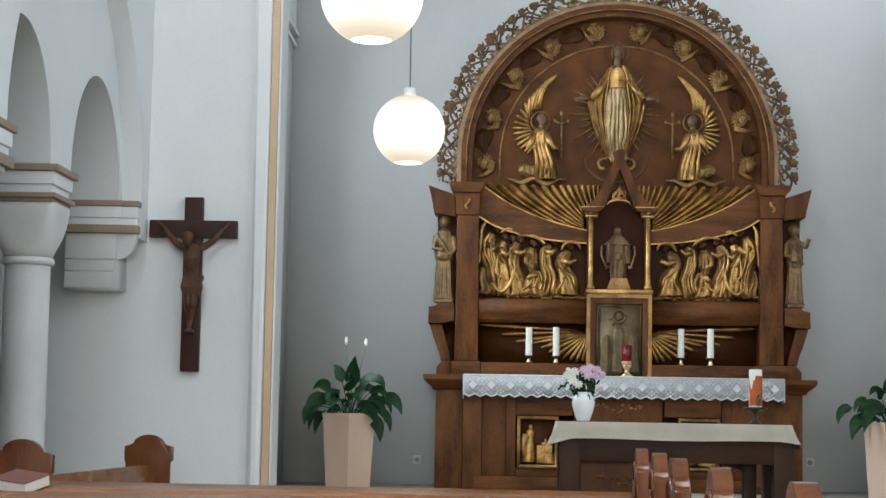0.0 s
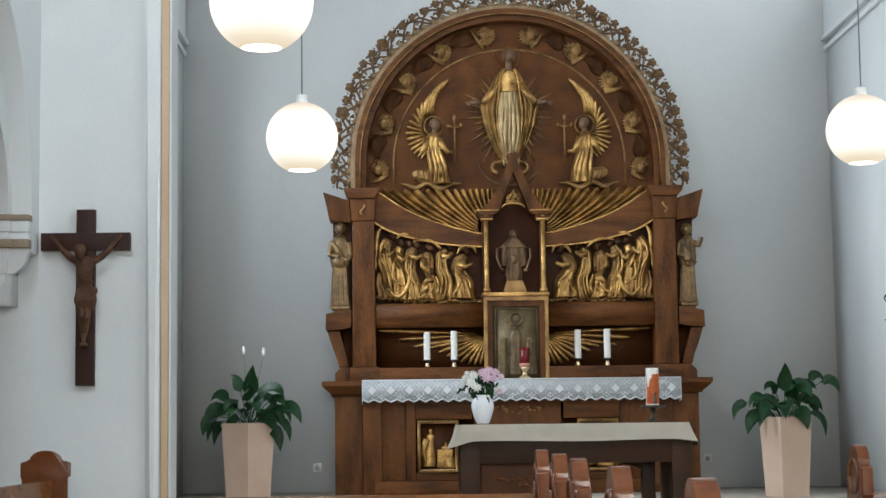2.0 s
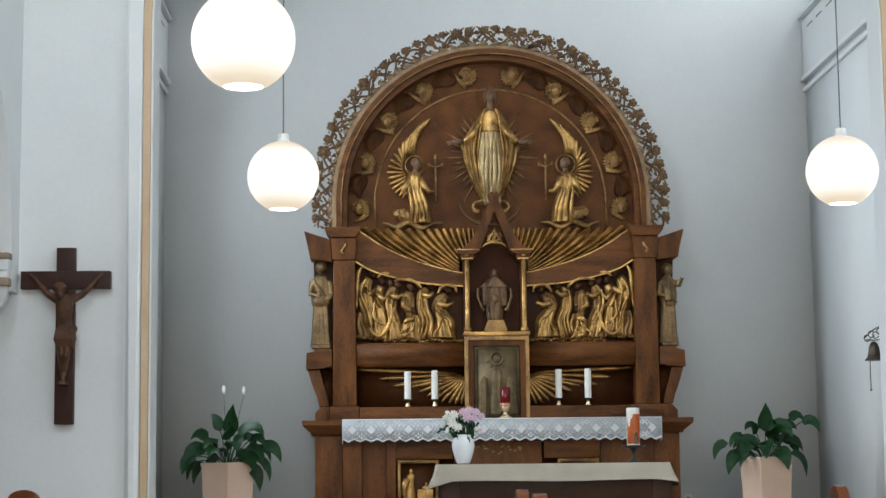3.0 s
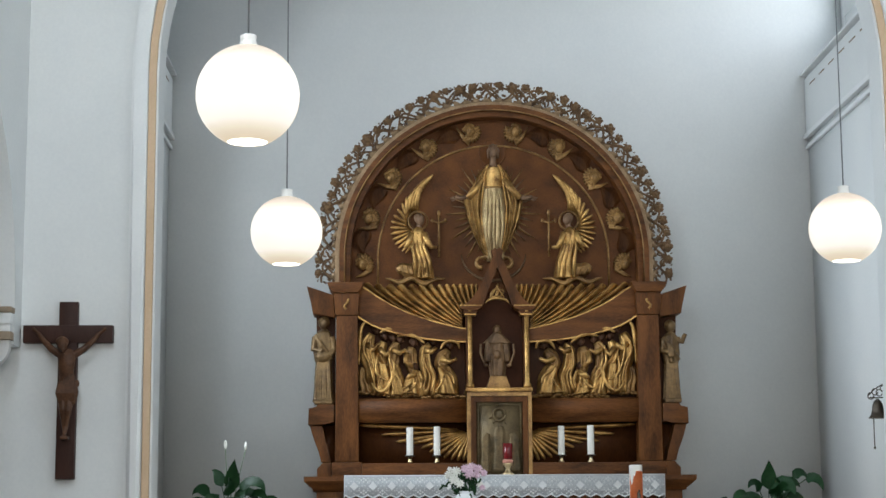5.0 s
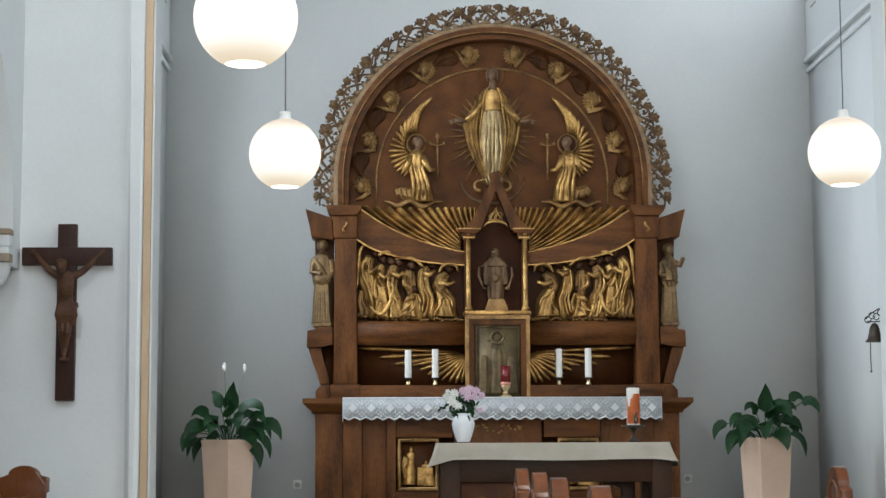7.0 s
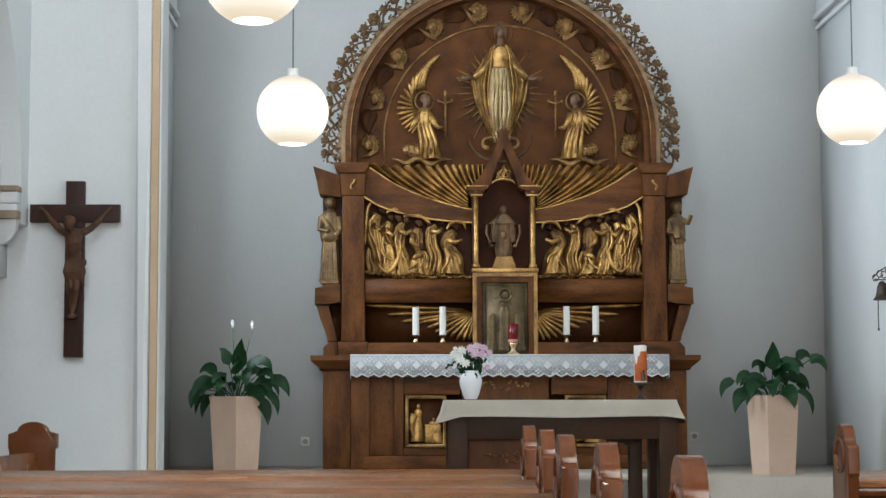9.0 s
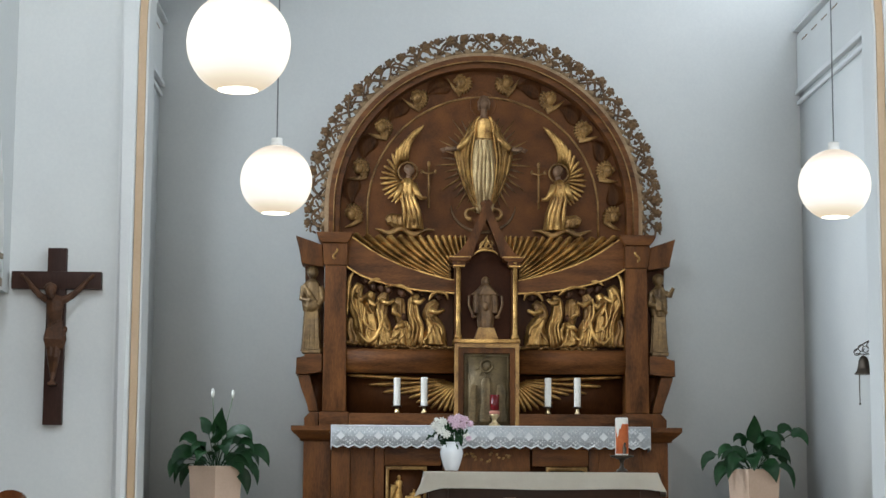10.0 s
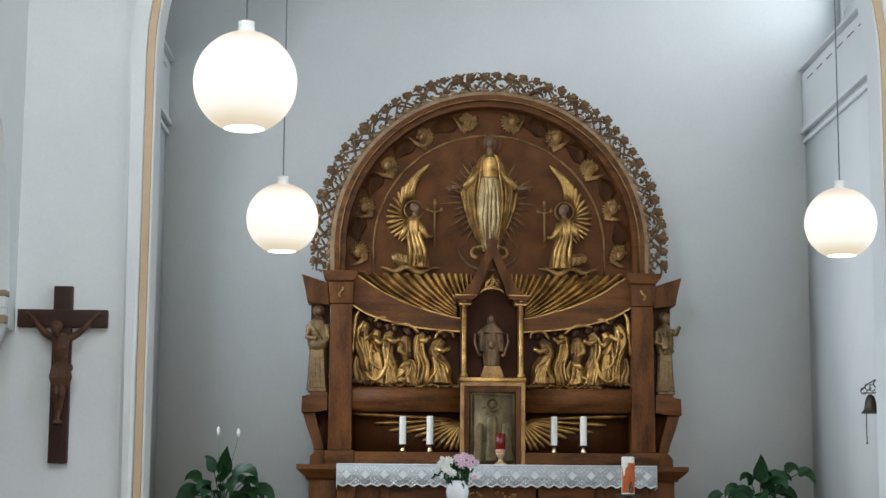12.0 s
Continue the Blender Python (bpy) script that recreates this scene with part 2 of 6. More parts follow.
# recessed wall with the small arches, standing on the column and the respond
pts = [(RESP, ABA)] + arc(C_FAR, ABA, SM, 0, 180, 28, SM + 0.085)[1:] + arc(C_NEAR, ABA, SM, 0, 180, 28, SM + 0.085) + [(C_NEAR - SM - 0.3, ABA), (C_NEAR - SM - 0.3, 6.5), (RESP, 6.5)]
prism(bm, pts, WBACK, REC, "x")
setting(part("wall_arcade", bm, PLASTER), "pale plastered arcade wall with two small round arches", "wall")
bm = bmesh.new()
BIG = RESP - COLY
near = COLY - BIG - 0.08
BIGC = 11.47
pts = [(ARCH - 0.001, 2.36), (ARCH - 0.001, 6.5), (-8.4, 6.5), (-8.4, 0.0), (near - 0.7, 0.0), (near - 0.7, 2.36), (near, 2.36)] + arc(BIGC, ABA, BIGC - near, 180, 90, 15, 1.66)[:-1] + arc(BIGC, ABA, 1.58, 90, 0, 15, 1.66) + [(BIGC + 1.58, 2.36)]
prism(bm, pts, REC + 0.001, NAVE_L, "x")
setting(part("wall_nave_west", bm, PLASTER), "pale nave wall with a large round enclosing arch", "wall")
windowed_wall("wall_clerestory", WBACK, NAVE_L, -8.4, ARCH - 0.001, 6.502, TOP, [(1.4, 3.0, 6.65, 8.2), (5.2, 6.8, 6.65, 8.2)], PLASTER, "pale plastered upper nave wall with clerestory windows")
setting(part("wall_respond", boxes((WBACK, REC, RESP + 0.001, ARCH - 0.001, 1.97, 6.5)), PLASTER), "pale plastered wall pier beside the chancel arch", "wall")
setting(part("wall_aisle", boxes((-5.4, -5.2, 4, ARCH, 0, 6)), PLASTER), "pale plastered outer wall of the side aisle", "wall")
setting(part("wall_aisle_end", boxes((-5.2, NAVE_L - 0.6, 3.6, 4.0, 0, 6)), PLASTER), "pale plastered end wall of the side aisle", "wall")
windowed_wall("wall_nave_east", NAVE_R, 5.5, -8.4, ARCH, 0, TOP, [(wy - 0.75, wy + 0.75, 4.2, 7.0) for wy in (-2.5, 2.0, 6.5, 10.8)], PLASTER, "pale plastered nave wall with tall windows")
setting(part("wall_nave_rear", boxes((NAVE_L, NAVE_R, -8.4, -8.0, 0, TOP)), PLASTER), "pale plastered rear wall of the nave", "wall")
setting(part("ceiling_nave", boxes((-5.4, 5.5, -8.4, ARCH_B, TOP, TOP + 0.2)), CEIL), "pale painted nave ceiling", "ceiling")
setting(part("ceiling_chancel", boxes((-2.8, 4.9, ARCH_B, BACK + 0.4, TOP, TOP + 0.2)), CEIL), "pale painted chancel ceiling", "ceiling")
setting(part("ceiling_aisle", boxes((-5.4, WBACK - 0.002, 3.6, ARCH, 6.0, 6.2)), CEIL), "pale painted aisle ceiling", "ceiling")


# ---- the high altar ----
AC, AZ = 0.92, 3.40                             # axis of the altar, springing of its round top
AXR = 0.90
altar = thing("high_altar", AC, 15.6, FL, "tall carved oak high altar with round top and gilded reliefs", "altar")


def both(fn):
    """Runs fn for the two mirrored halves."""
    for s in (-1, 1):
        fn(s)


def ap(s, pts):
    return [(AC + s * a, z) for a, z in pts]


def curve_pts(keys, count=16):
    """A smooth line through two-number keys."""
    keys = [Vector((k[0], k[1])) for k in keys]
    out = []
    n = len(keys) - 1
    for i in range(n):
        p0, p1, p2, p3 = keys[max(i - 1, 0)], keys[i], keys[i + 1], keys[min(i + 2, n)]
        for k in range(count // n + (1 if i == n - 1 else 0)):
            t = k / (count // n)
            q = 0.5 * ((2 * p1) + (p2 - p0) * t + (2 * p0 - 5 * p1 + 4 * p2 - p3) * t * t + (3 * p1 - p0 - 3 * p2 + p3) * t ** 3)
            out.append((q.x, q.y))
    return out


def robed(bm, x, y, z, h, w, lean=0.0, depth=0.55, folds=5, seed=0, sway=0.0, head=True, shoulder=0.62, waist=0.5, hem=1.0, sides=26, face=0.0):
    """A plain standing figure in a long folded robe: h tall, w wide at the hem."""
    rnd = random.Random(seed)
    ph = rnd.random() * 6
    prof = [(0.0, hem), (0.02, hem * 1.02), (0.15, hem * 0.93), (0.32, hem * 0.86), (0.48, 0.5 * (hem * 0.8 + waist)), (0.6, waist), (0.68, waist * 1.08), (0.76, shoulder), (0.82, shoulder * 0.92), (0.855, shoulder * 0.45), (0.87, 0.2)]
    rings = []
    for hh, ww in prof:
        fa = 0.13 * max(0.0, 1 - hh / 0.75) + 0.025
        cx = x + lean * hh * h + sway * math.sin(hh * math.pi) * h
        ring = []
        for k in range(sides):
            a = 2 * math.pi * k / sides
            r = 0.5 * w * ww * (1 + fa * math.sin(folds * 2 * a + ph + hh * 3.0) + 0.5 * fa * math.sin(folds * 3.3 * a + ph * 2 - hh * 5))
            ring.append(bm.verts.new((cx + r * math.cos(a), y + depth * r * math.sin(a), z + hh * h)))
        rings.append(ring)
    for a, b in zip(rings, rings[1:]):
        for k in range(sides):
            bm.faces.new((a[k], a[(k + 1) % sides], b[(k + 1) % sides], b[k]))
    bm.faces.new(rings[0][::-1])
    bm.faces.new(rings[-1])
    tx = x + lean * h
    if head:
        ball(bm, tx + face * 0.02 * h, y - 0.01 * h, z + 0.925 * h, 0.052 * h, 0.058 * h, 0.07 * h, 10, 8)
        tube(bm, [(tx, y, z + 0.85 * h), (tx, y, z + 0.9 * h)], 0.03 * h, 8)
    return tx


def drape(bm, keys, y, depth=0.05, folds=3, fold=0.16, twist=1.0, seed=0, sides=30, rows=18):
    """A body of folded cloth: keys (x, z, half width) along its middle line, its folds running lengthwise."""
    ph = random.Random(seed).uniform(0, 6)
    mid = curve_pts([k[:2] for k in keys], rows)
    n = len(mid)
    at = [i / (len(keys) - 1) for i in range(len(keys))]
    rings = []
    for i, (cx, cz) in enumerate(mid):
        u = i / (n - 1)
        a, b = mid[max(i - 1, 0)], mid[min(i + 1, n - 1)]
        d = Vector((b[0] - a[0], b[1] - a[1])).normalized()
        w = float(np.interp(u, at, [k[2] for k in keys]))
        f = fold * (0.35 + 0.65 * u)
        ring = []
        for k in range(sides):
            g = 2 * math.pi * k / sides
            r = 1 + f * math.sin(2 * folds * g + ph + twist * u) + 0.5 * f * math.sin((2 * folds + 3) * g - ph + 2 * twist * u)
            c, e = w * r * math.cos(g), min(depth, w * 1.2) * r * math.sin(g)
            ring.append(bm.verts.new((cx - d.y * c, y + e, cz + d.x * c)))
        rings.append(ring)
    for a, b in zip(rings, rings[1:]):
        for k in range(sides):
            bm.faces.new((a[k], a[(k + 1) % sides], b[(k + 1) % sides], b[k]))
    bm.faces.new(rings[0][::-1])
    bm.faces.new(rings[-1])
    return bm


def limb(bm, pts, r0, r1, sides=8):
    n = len(pts)
    tube(bm, pts, [r0 + (r1 - r0) * i / (n - 1) for i in range(n)], sides)


def fuse(ob, size=0.006):
    """Melts the carved shapes of a statue into one body."""
    m = ob.modifiers.new("fuse", "REMESH")
    m.mode, m.voxel_size, m.use_smooth_shade = "VOXEL", size, True
    return ob


def limb_bm(pts, r0, r1, sides=8):
    bm = bmesh.new()
    limb(bm, pts, r0, r1, sides)
    return bm


# base with its panels
ZM = 1.43
def altar_base(s):
    part("side_block", prism(bmesh.new(), ap(s, [(1.60, FL + 0.002), (1.60, 1.30), (1.36, 1.30), (1.36, FL + 0.002)]), 15.42, 16.04, bevel=0.006), WOOD, altar)
    part("corner_post", prism(bmesh.new(), ap(s, [(1.355, FL + 0.002), (1.355, 1.30), (1.19, 1.30), (1.19, FL + 0.002)]), 15.35, 15.6, bevel=0.008), WOOD, altar)
    part("panel", prism(bmesh.new(), ap(s, [(1.187, FL + 0.12), (1.187, 1.24), (0.98, 1.24), (0.98, FL + 0.12)]), 15.39, 15.6, bevel=0.004), WOOD, altar)
    part("stile", prism(bmesh.new(), ap(s, [(0.977, FL + 0.12), (0.977, 1.24), (0.895, 1.24), (0.895, FL + 0.12)]), 15.36, 15.6, bevel=0.006), WOOD, altar)
    part("panel_rail", prism(bmesh.new(), ap(s, [(0.892, 1.09), (0.892, 1.24), (0.40, 1.24), (0.40, 1.09)]), 15.37, 15.6, bevel=0.006), WOOD_H, altar)
    part("panel_rail", prism(bmesh.new(), ap(s, [(0.892, FL + 0.12), (0.892, 0.625), (0.40, 0.625), (0.40, FL + 0.12)]), 15.37, 15.6, bevel=0.006), WOOD_H, altar)
    o = [(0.88, 0.63), (0.88, 1.083), (0.52, 1.083), (0.52, 0.63)]
    i = [(0.85, 0.66), (0.85, 1.053), (0.55, 1.053), (0.55, 0.66)]
    frame_part = part("relief_frame", prism(bmesh.new(), ring_outline(ap(s, o), ap(s, i)), 15.345, 15.4), OLDGILT, altar, "gilded square frame")
    part("relief_back", prism(bmesh.new(), ap(s, i), 15.40, 15.42), PANEL, frame_part, "dark recessed relief ground")
    bm = bmesh.new()
    cx = AC + s * 0.70
    robed(bm, cx - 0.08, 15.39, 0.68, 0.33, 0.12, lean=0.05, seed=3)
    robed(bm, cx + 0.09, 15.39, 0.67, 0.22, 0.14, lean=-0.1, seed=4)
    box(bm, cx - 0.01, cx + 0.13, 15.36, 15.4, 0.67, 0.83, 0.01)
    limb(bm, [(cx - 0.1, 15.37, 0.92), (cx - 0.13, 15.37, 0.82), (cx - 0.11, 15.37, 0.72)], 0.035, 0.012)
    part("relief_figure", bm, GILT, frame_part, "gilded carved relief figures", True)


def ring_outline(outer, inner):
    """One outline for a frame: out along the rim, back along the opening."""
    eps = 0.0002
    o0, i0 = outer[0], inner[0]
    return outer + [(o0[0] + eps, o0[1] + eps)] + [(i0[0] + eps, i0[1] + eps)] + inner[:0:-1] + [i0]


both(altar_base)
part("panel", prism(bmesh.new(), ap(1, [(0.38, FL + 0.12), (0.38, 1.24), (-0.38, 1.24), (-0.38, FL + 0.12)]), 15.38, 15.6, bevel=0.006), WOOD, altar)
part("core", boxes((AC - 1.34, AC + 1.34, 15.6, 16.0, FL + 0.002, 1.30)), PANEL, altar)
part("plinth", boxes((AC - 1.25, AC + 1.25, 15.33, 15.62, FL + 0.001, FL + 0.118), bevel=0.008), WOOD_H, altar)
part("top_rail", boxes((AC - 1.187, AC + 1.187, 15.36, 15.6, 1.243, 1.30), bevel=0.004), WOOD_H, altar)
# carved spray on the middle panel
bm = bmesh.new()
rnd = random.Random(5)
for k in range(26):
    a = rnd.uniform(-0.24, 0.24)
    zz = 1.17 + rnd.uniform(-0.05, 0.05) * (1 - abs(a) / 0.3)
    ball(bm, AC - 0.03 + a, 15.378, zz, 0.018, 0.008, 0.011, 6, 5, Euler((0, rnd.uniform(-1, 1), 0)).to_quaternion())
part("carved_spray", bm, OLDGILT, altar, "carved leafy spray", True)
# cornice of the table slab
prof = [(15.40, 1.302), (15.37, 1.32), (15.31, 1.36), (15.285, 1.39), (15.285, ZM), (16.04, ZM), (16.04, 1.302)]
bm = prism(bmesh.new(), prof, AC - 1.63, AC + 1.63, "x")
for v in bm.verts:
    if v.co.z > 1.35 and abs(v.co.x - AC) > 1.6:
        v.co.x += (0.075 if v.co.z > 1.37 else 0.045) * (1 if v.co.x > AC else -1)
part("cornice", bm, WOOD_H, altar)

# superstructure
def uprights(s):
    part("base_block", prism(bmesh.new(), ap(s, [(1.47, ZM + 0.002), (1.47, 1.555), (1.21, 1.555), (1.21, ZM + 0.002)]), 15.42, 15.75, bevel=0.008), WOOD_H, altar)
    part("outer_base", prism(bmesh.new(), ap(s, [(1.60, ZM + 0.002), (1.60, 1.50), (1.55, 1.555), (1.475, 1.555), (1.475, ZM + 0.002)]), 15.47, 15.9, bevel=0.006), WOOD, altar)
    part("pillar", prism(bmesh.new(), ap(s, [(1.445, 1.558), (1.435, 2.85), (1.245, 2.85), (1.235, 1.558)]), 15.46, 15.75, bevel=0.012), WOOD, altar)
    blk = part("pillar_block", prism(bmesh.new(), ap(s, [(1.445, 2.853), (1.46, 3.05), (1.235, 3.05), (1.24, 2.853)]), 15.45, 15.78, bevel=0.008), WOOD, altar)
    part("capital", prism(bmesh.new(), ap(s, [(1.46, 3.053), (1.50, 3.10), (1.515, 3.145), (1.195, 3.145), (1.205, 3.10), (1.24, 3.053)]), 15.42, 15.8, bevel=0.008), WOOD_H, altar)
    bm = bmesh.new()
    tube(bm, [(AC + s * (1.345 + 0.018 * math.sin(t * 5.5)), 15.445, 2.905 + 0.09 * t) for t in np.linspace(0, 1, 10)], 0.010, 6)
    part("emblem", bm, GILT, blk, "small gilded carved emblem", True)
    # wing block, niche and brace outside the pillar
    part("wing_block", prism(bmesh.new(), ap(s, [(1.70, 3.12), (1.665, 2.98), (1.645, 2.87), (1.45, 2.84), (1.465, 3.04)]), 15.50, 15.8, bevel=0.01), WOOD, altar)
    part("niche_back", prism(bmesh.new(), ap(s, [(1.60, 2.07), (1.62, 2.868), (1.452, 2.838), (1.452, 2.07)]), 15.66, 15.8, bevel=0.006), PANEL, altar)
    part("corbel", prism(bmesh.new(), ap(s, [(1.675, 2.03), (1.68, 1.885), (1.56, 1.885), (1.54, 1.90), (1.452, 1.90), (1.452, 2.065), (1.60, 2.065), (1.61, 2.03)]), 15.46, 15.8, bevel=0.01), WOOD_H, altar)
    out = curve_pts([(1.665, 1.88), (1.63, 1.76), (1.585, 1.64), (1.565, 1.56)], 12)
    inn = curve_pts([(1.48, 1.56), (1.50, 1.66), (1.535, 1.78), (1.56, 1.88)], 12)
    part("brace", prism(bmesh.new(), ap(s, out + inn), 15.50, 15.7, bevel=0.008), WOOD, altar)
    part("brace_panel", prism(bmesh.new(), ap(s, [(1.56, 1.558), (1.56, 1.895), (1.452, 1.895), (1.452, 1.558)]), 15.66, 15.8), PANEL, altar)
    # sweeping beam between pillar and niche
    top = curve_pts([(1.245, 3.13), (1.17, 3.085), (0.97, 2.955), (0.70, 2.835), (0.38, 2.745), (0.27, 2.73)], 25)
    low = curve_pts([(0.27, 2.63), (0.60, 2.655), (0.90, 2.712), (1.10, 2.775), (1.245, 2.86)], 24)
    beam = part("sweeping_beam", prism(bmesh.new(), ap(s, top + low), 15.52, 15.75, bevel=0.012), WOOD_H, altar)
    part("gilt_line", tube(bmesh.new(), [(AC + s * a, 15.53, z - 0.012) for a, z in low], 0.010, 6), GILT, beam, "thin gilded edge")
    part("gilt_line", tube(bmesh.new(), [(AC + s * a, 15.53, z + 0.008) for a, z in top], 0.008, 6), GILT, beam, "thin gilded edge")
    # lower beam and recess with its rays
    bm = prism(bmesh.new(), [(15.50, 2.115), (15.47, 2.09), (15.47, 1.96), (15.50, 1.935), (15.50, 1.905), (15.78, 1.905), (15.78, 2.115)], AC + s * 0.285, AC + s * 1.24, "x")
    part("lower_beam", bm, WOOD_H, altar)
    part("shelf", prism(bmesh.new(), ap(s, [(1.207, ZM + 0.002), (1.207, 1.545), (0.285, 1.545), (0.285, ZM + 0.002)]), 15.40, 15.78, bevel=0.006), WOOD_H, altar)
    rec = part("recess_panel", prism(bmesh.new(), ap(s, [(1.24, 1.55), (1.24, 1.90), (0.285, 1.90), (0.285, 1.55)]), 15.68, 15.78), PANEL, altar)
    fx, fz = 0.24, 1.845
    for ang, ln in ((-2.5, 0.99), (3, 0.80), (9, 0.68), (13, 0.53), (20, 0.47), (28, 0.42), (37, 0.38), (46, 0.35), (56, 0.32), (66, 0.30), (76, 0.28)):
        c, d = math.cos(radians(ang)), math.sin(radians(ang))
        pts = [(AC + s * (fx + c * ln * t), 15.655, fz - d * ln * t) for t in (0.12, 0.3, 0.6, 0.85, 0.96, 1.0)]
        zmin = min(p[2] for p in pts)
        if zmin < 1.55:
            f = (fz - 1.553) / (fz - zmin)
            pts = [(AC + s * (fx + c * ln * t * f), 15.655, fz - d * ln * t * f) for t in (0.12, 0.3, 0.6, 0.85, 0.96, 1.0)]
        part("ray", tube(bmesh.new(), pts, [0.006, 0.012, 0.018, 0.020, 0.013, 0.004], 6, flat=1.4), GILT, rec, smooth=True)
    # upper fan of fluted feathers above the sweeping beam
    fan = part("ray_ground", prism(bmesh.new(), ap(s, [(1.17, 3.11), (0.97, 2.96), (0.70, 2.84), (0.38, 2.75), (0.31, 2.74), (0.31, 2.935), (0.19, 2.95), (0.17, 3.10)]), 15.685, 15.715), OLDGILT, altar, "gilded ground of the ray fan")
    f0, g0 = 0.10, 2.685
    tips = [1.20, 1.10, 1.00, 0.90, 0.80, 0.71, 0.625, 0.545, 0.475, 0.41, 0.35, 0.295, 0.245, 0.20, 0.165]

    def edge(a, t, lift=0.0):
        """A place on the curved line from the focus to the tip at a."""
        z1 = 3.125 + 0.02 * max(0.0, (a - 1.05) / 0.15) + lift
        m = ((f0 + a) / 2 + 0.04, (g0 + z1) / 2 - 0.17 * ((a - f0) / 1.1) ** 1.5)
        return ((1 - t) ** 2 * f0 + 2 * t * (1 - t) * m[0] + t * t * a, (1 - t) ** 2 * g0 + 2 * t * (1 - t) * m[1] + t * t * z1)

    for a, b in zip(tips, tips[1:]):
        bm = bmesh.new()
        grid = []
        t0 = next(t for t in np.linspace(0, 0.9, 91) if edge(b, t)[0] > 0.30 or edge(b, t)[1] > 2.935)
        for t in [t0 + (1 - t0) * q for q in (0.0, 0.17, 0.35, 0.52, 0.7, 0.85, 0.95, 1.0)]:
            row = []
            for k in range(7):
                v = k / 6
                p, q = edge(a, t), edge(b, t)
                hump = math.sin(math.pi * v)
                up = 0.030 * (hump - 0.35 + 0.5 * (1 - v)) * max(0.0, (t - 0.86) / 0.14)
                row.append(bm.verts.new((AC + s * (p[0] + (q[0] - p[0]) * v), 15.672 - (0.012 + 0.040 * t) * hump ** 0.8 - 0.020 * (1 - v), p[1] + (q[1] - p[1]) * v + up)))
            grid.append(row)
        for r0, r1 in zip(grid, grid[1:]):
            for k in range(6):
                bm.faces.new((r0[k], r0[k + 1], r1[k + 1], r1[k]))
        rim = [r[0] for r in grid] + grid[-1][1:] + [r[6] for r in grid[-2::-1]] + grid[0][5:0:-1]
        back = [bm.verts.new((v.co.x, 15.69, v.co.z)) for v in rim]
        for k in range(len(rim)):
            bm.faces.new((rim[k], rim[(k + 1) % len(rim)], back[(k + 1) % len(rim)], back[k]))
        part("ray", bm, GILT, fan, smooth=False)


both(uprights)
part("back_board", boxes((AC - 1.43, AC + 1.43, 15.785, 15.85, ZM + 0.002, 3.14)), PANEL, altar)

# round top
RC = 3.39
ring0 = part("arch_ring", prism(bmesh.new(), opening(1.392, 3.148, RC, AXR, 64) + opening(1.347, 3.148, RC, AXR, 64)[::-1], 15.52, 15.80, bevel=0.010), WOOD_H, altar)
part("arch_ring", prism(bmesh.new(), opening(1.345, 3.148, RC, AXR, 64) + opening(1.292, 3.148, RC, AXR, 64)[::-1], 15.56, 15.80, bevel=0.016), WOOD_H, altar)
tymp = part("tympanum", prism(bmesh.new(), opening(1.290, 3.0, RC, AXR, 64), 15.70, 15.80), surface("brown_relief_ground", (0.068, 0.024, 0.0075), (0.168, 0.062, 0.018), 0.55, scale=6, fine=60, bump=0.35, depth=0.006, shine=0.14), altar, "brown carved relief ground")
line = [(x, 15.695, z) for x, z in [(AXR - 1.047, 3.13)] + arc(AXR, RC, 1.047, 180, 0, 56) + [(AXR + 1.047, 3.13)]]
part("inner_moulding", tube(bmesh.new(), line, 0.011, 6), OLDGILT, tymp, "thin rounded gilded moulding", True)
part("rim_moulding", tube(bmesh.new(), [(x, 15.525, z) for x, z in opening(1.346, 3.15, RC, AXR, 64)], 0.007, 6), OLDGILT, ring0, "thin gilded line", True)


def on_ring(r, deg):
    return AXR + r * math.cos(radians(deg)), RC + r * math.sin(radians(deg))


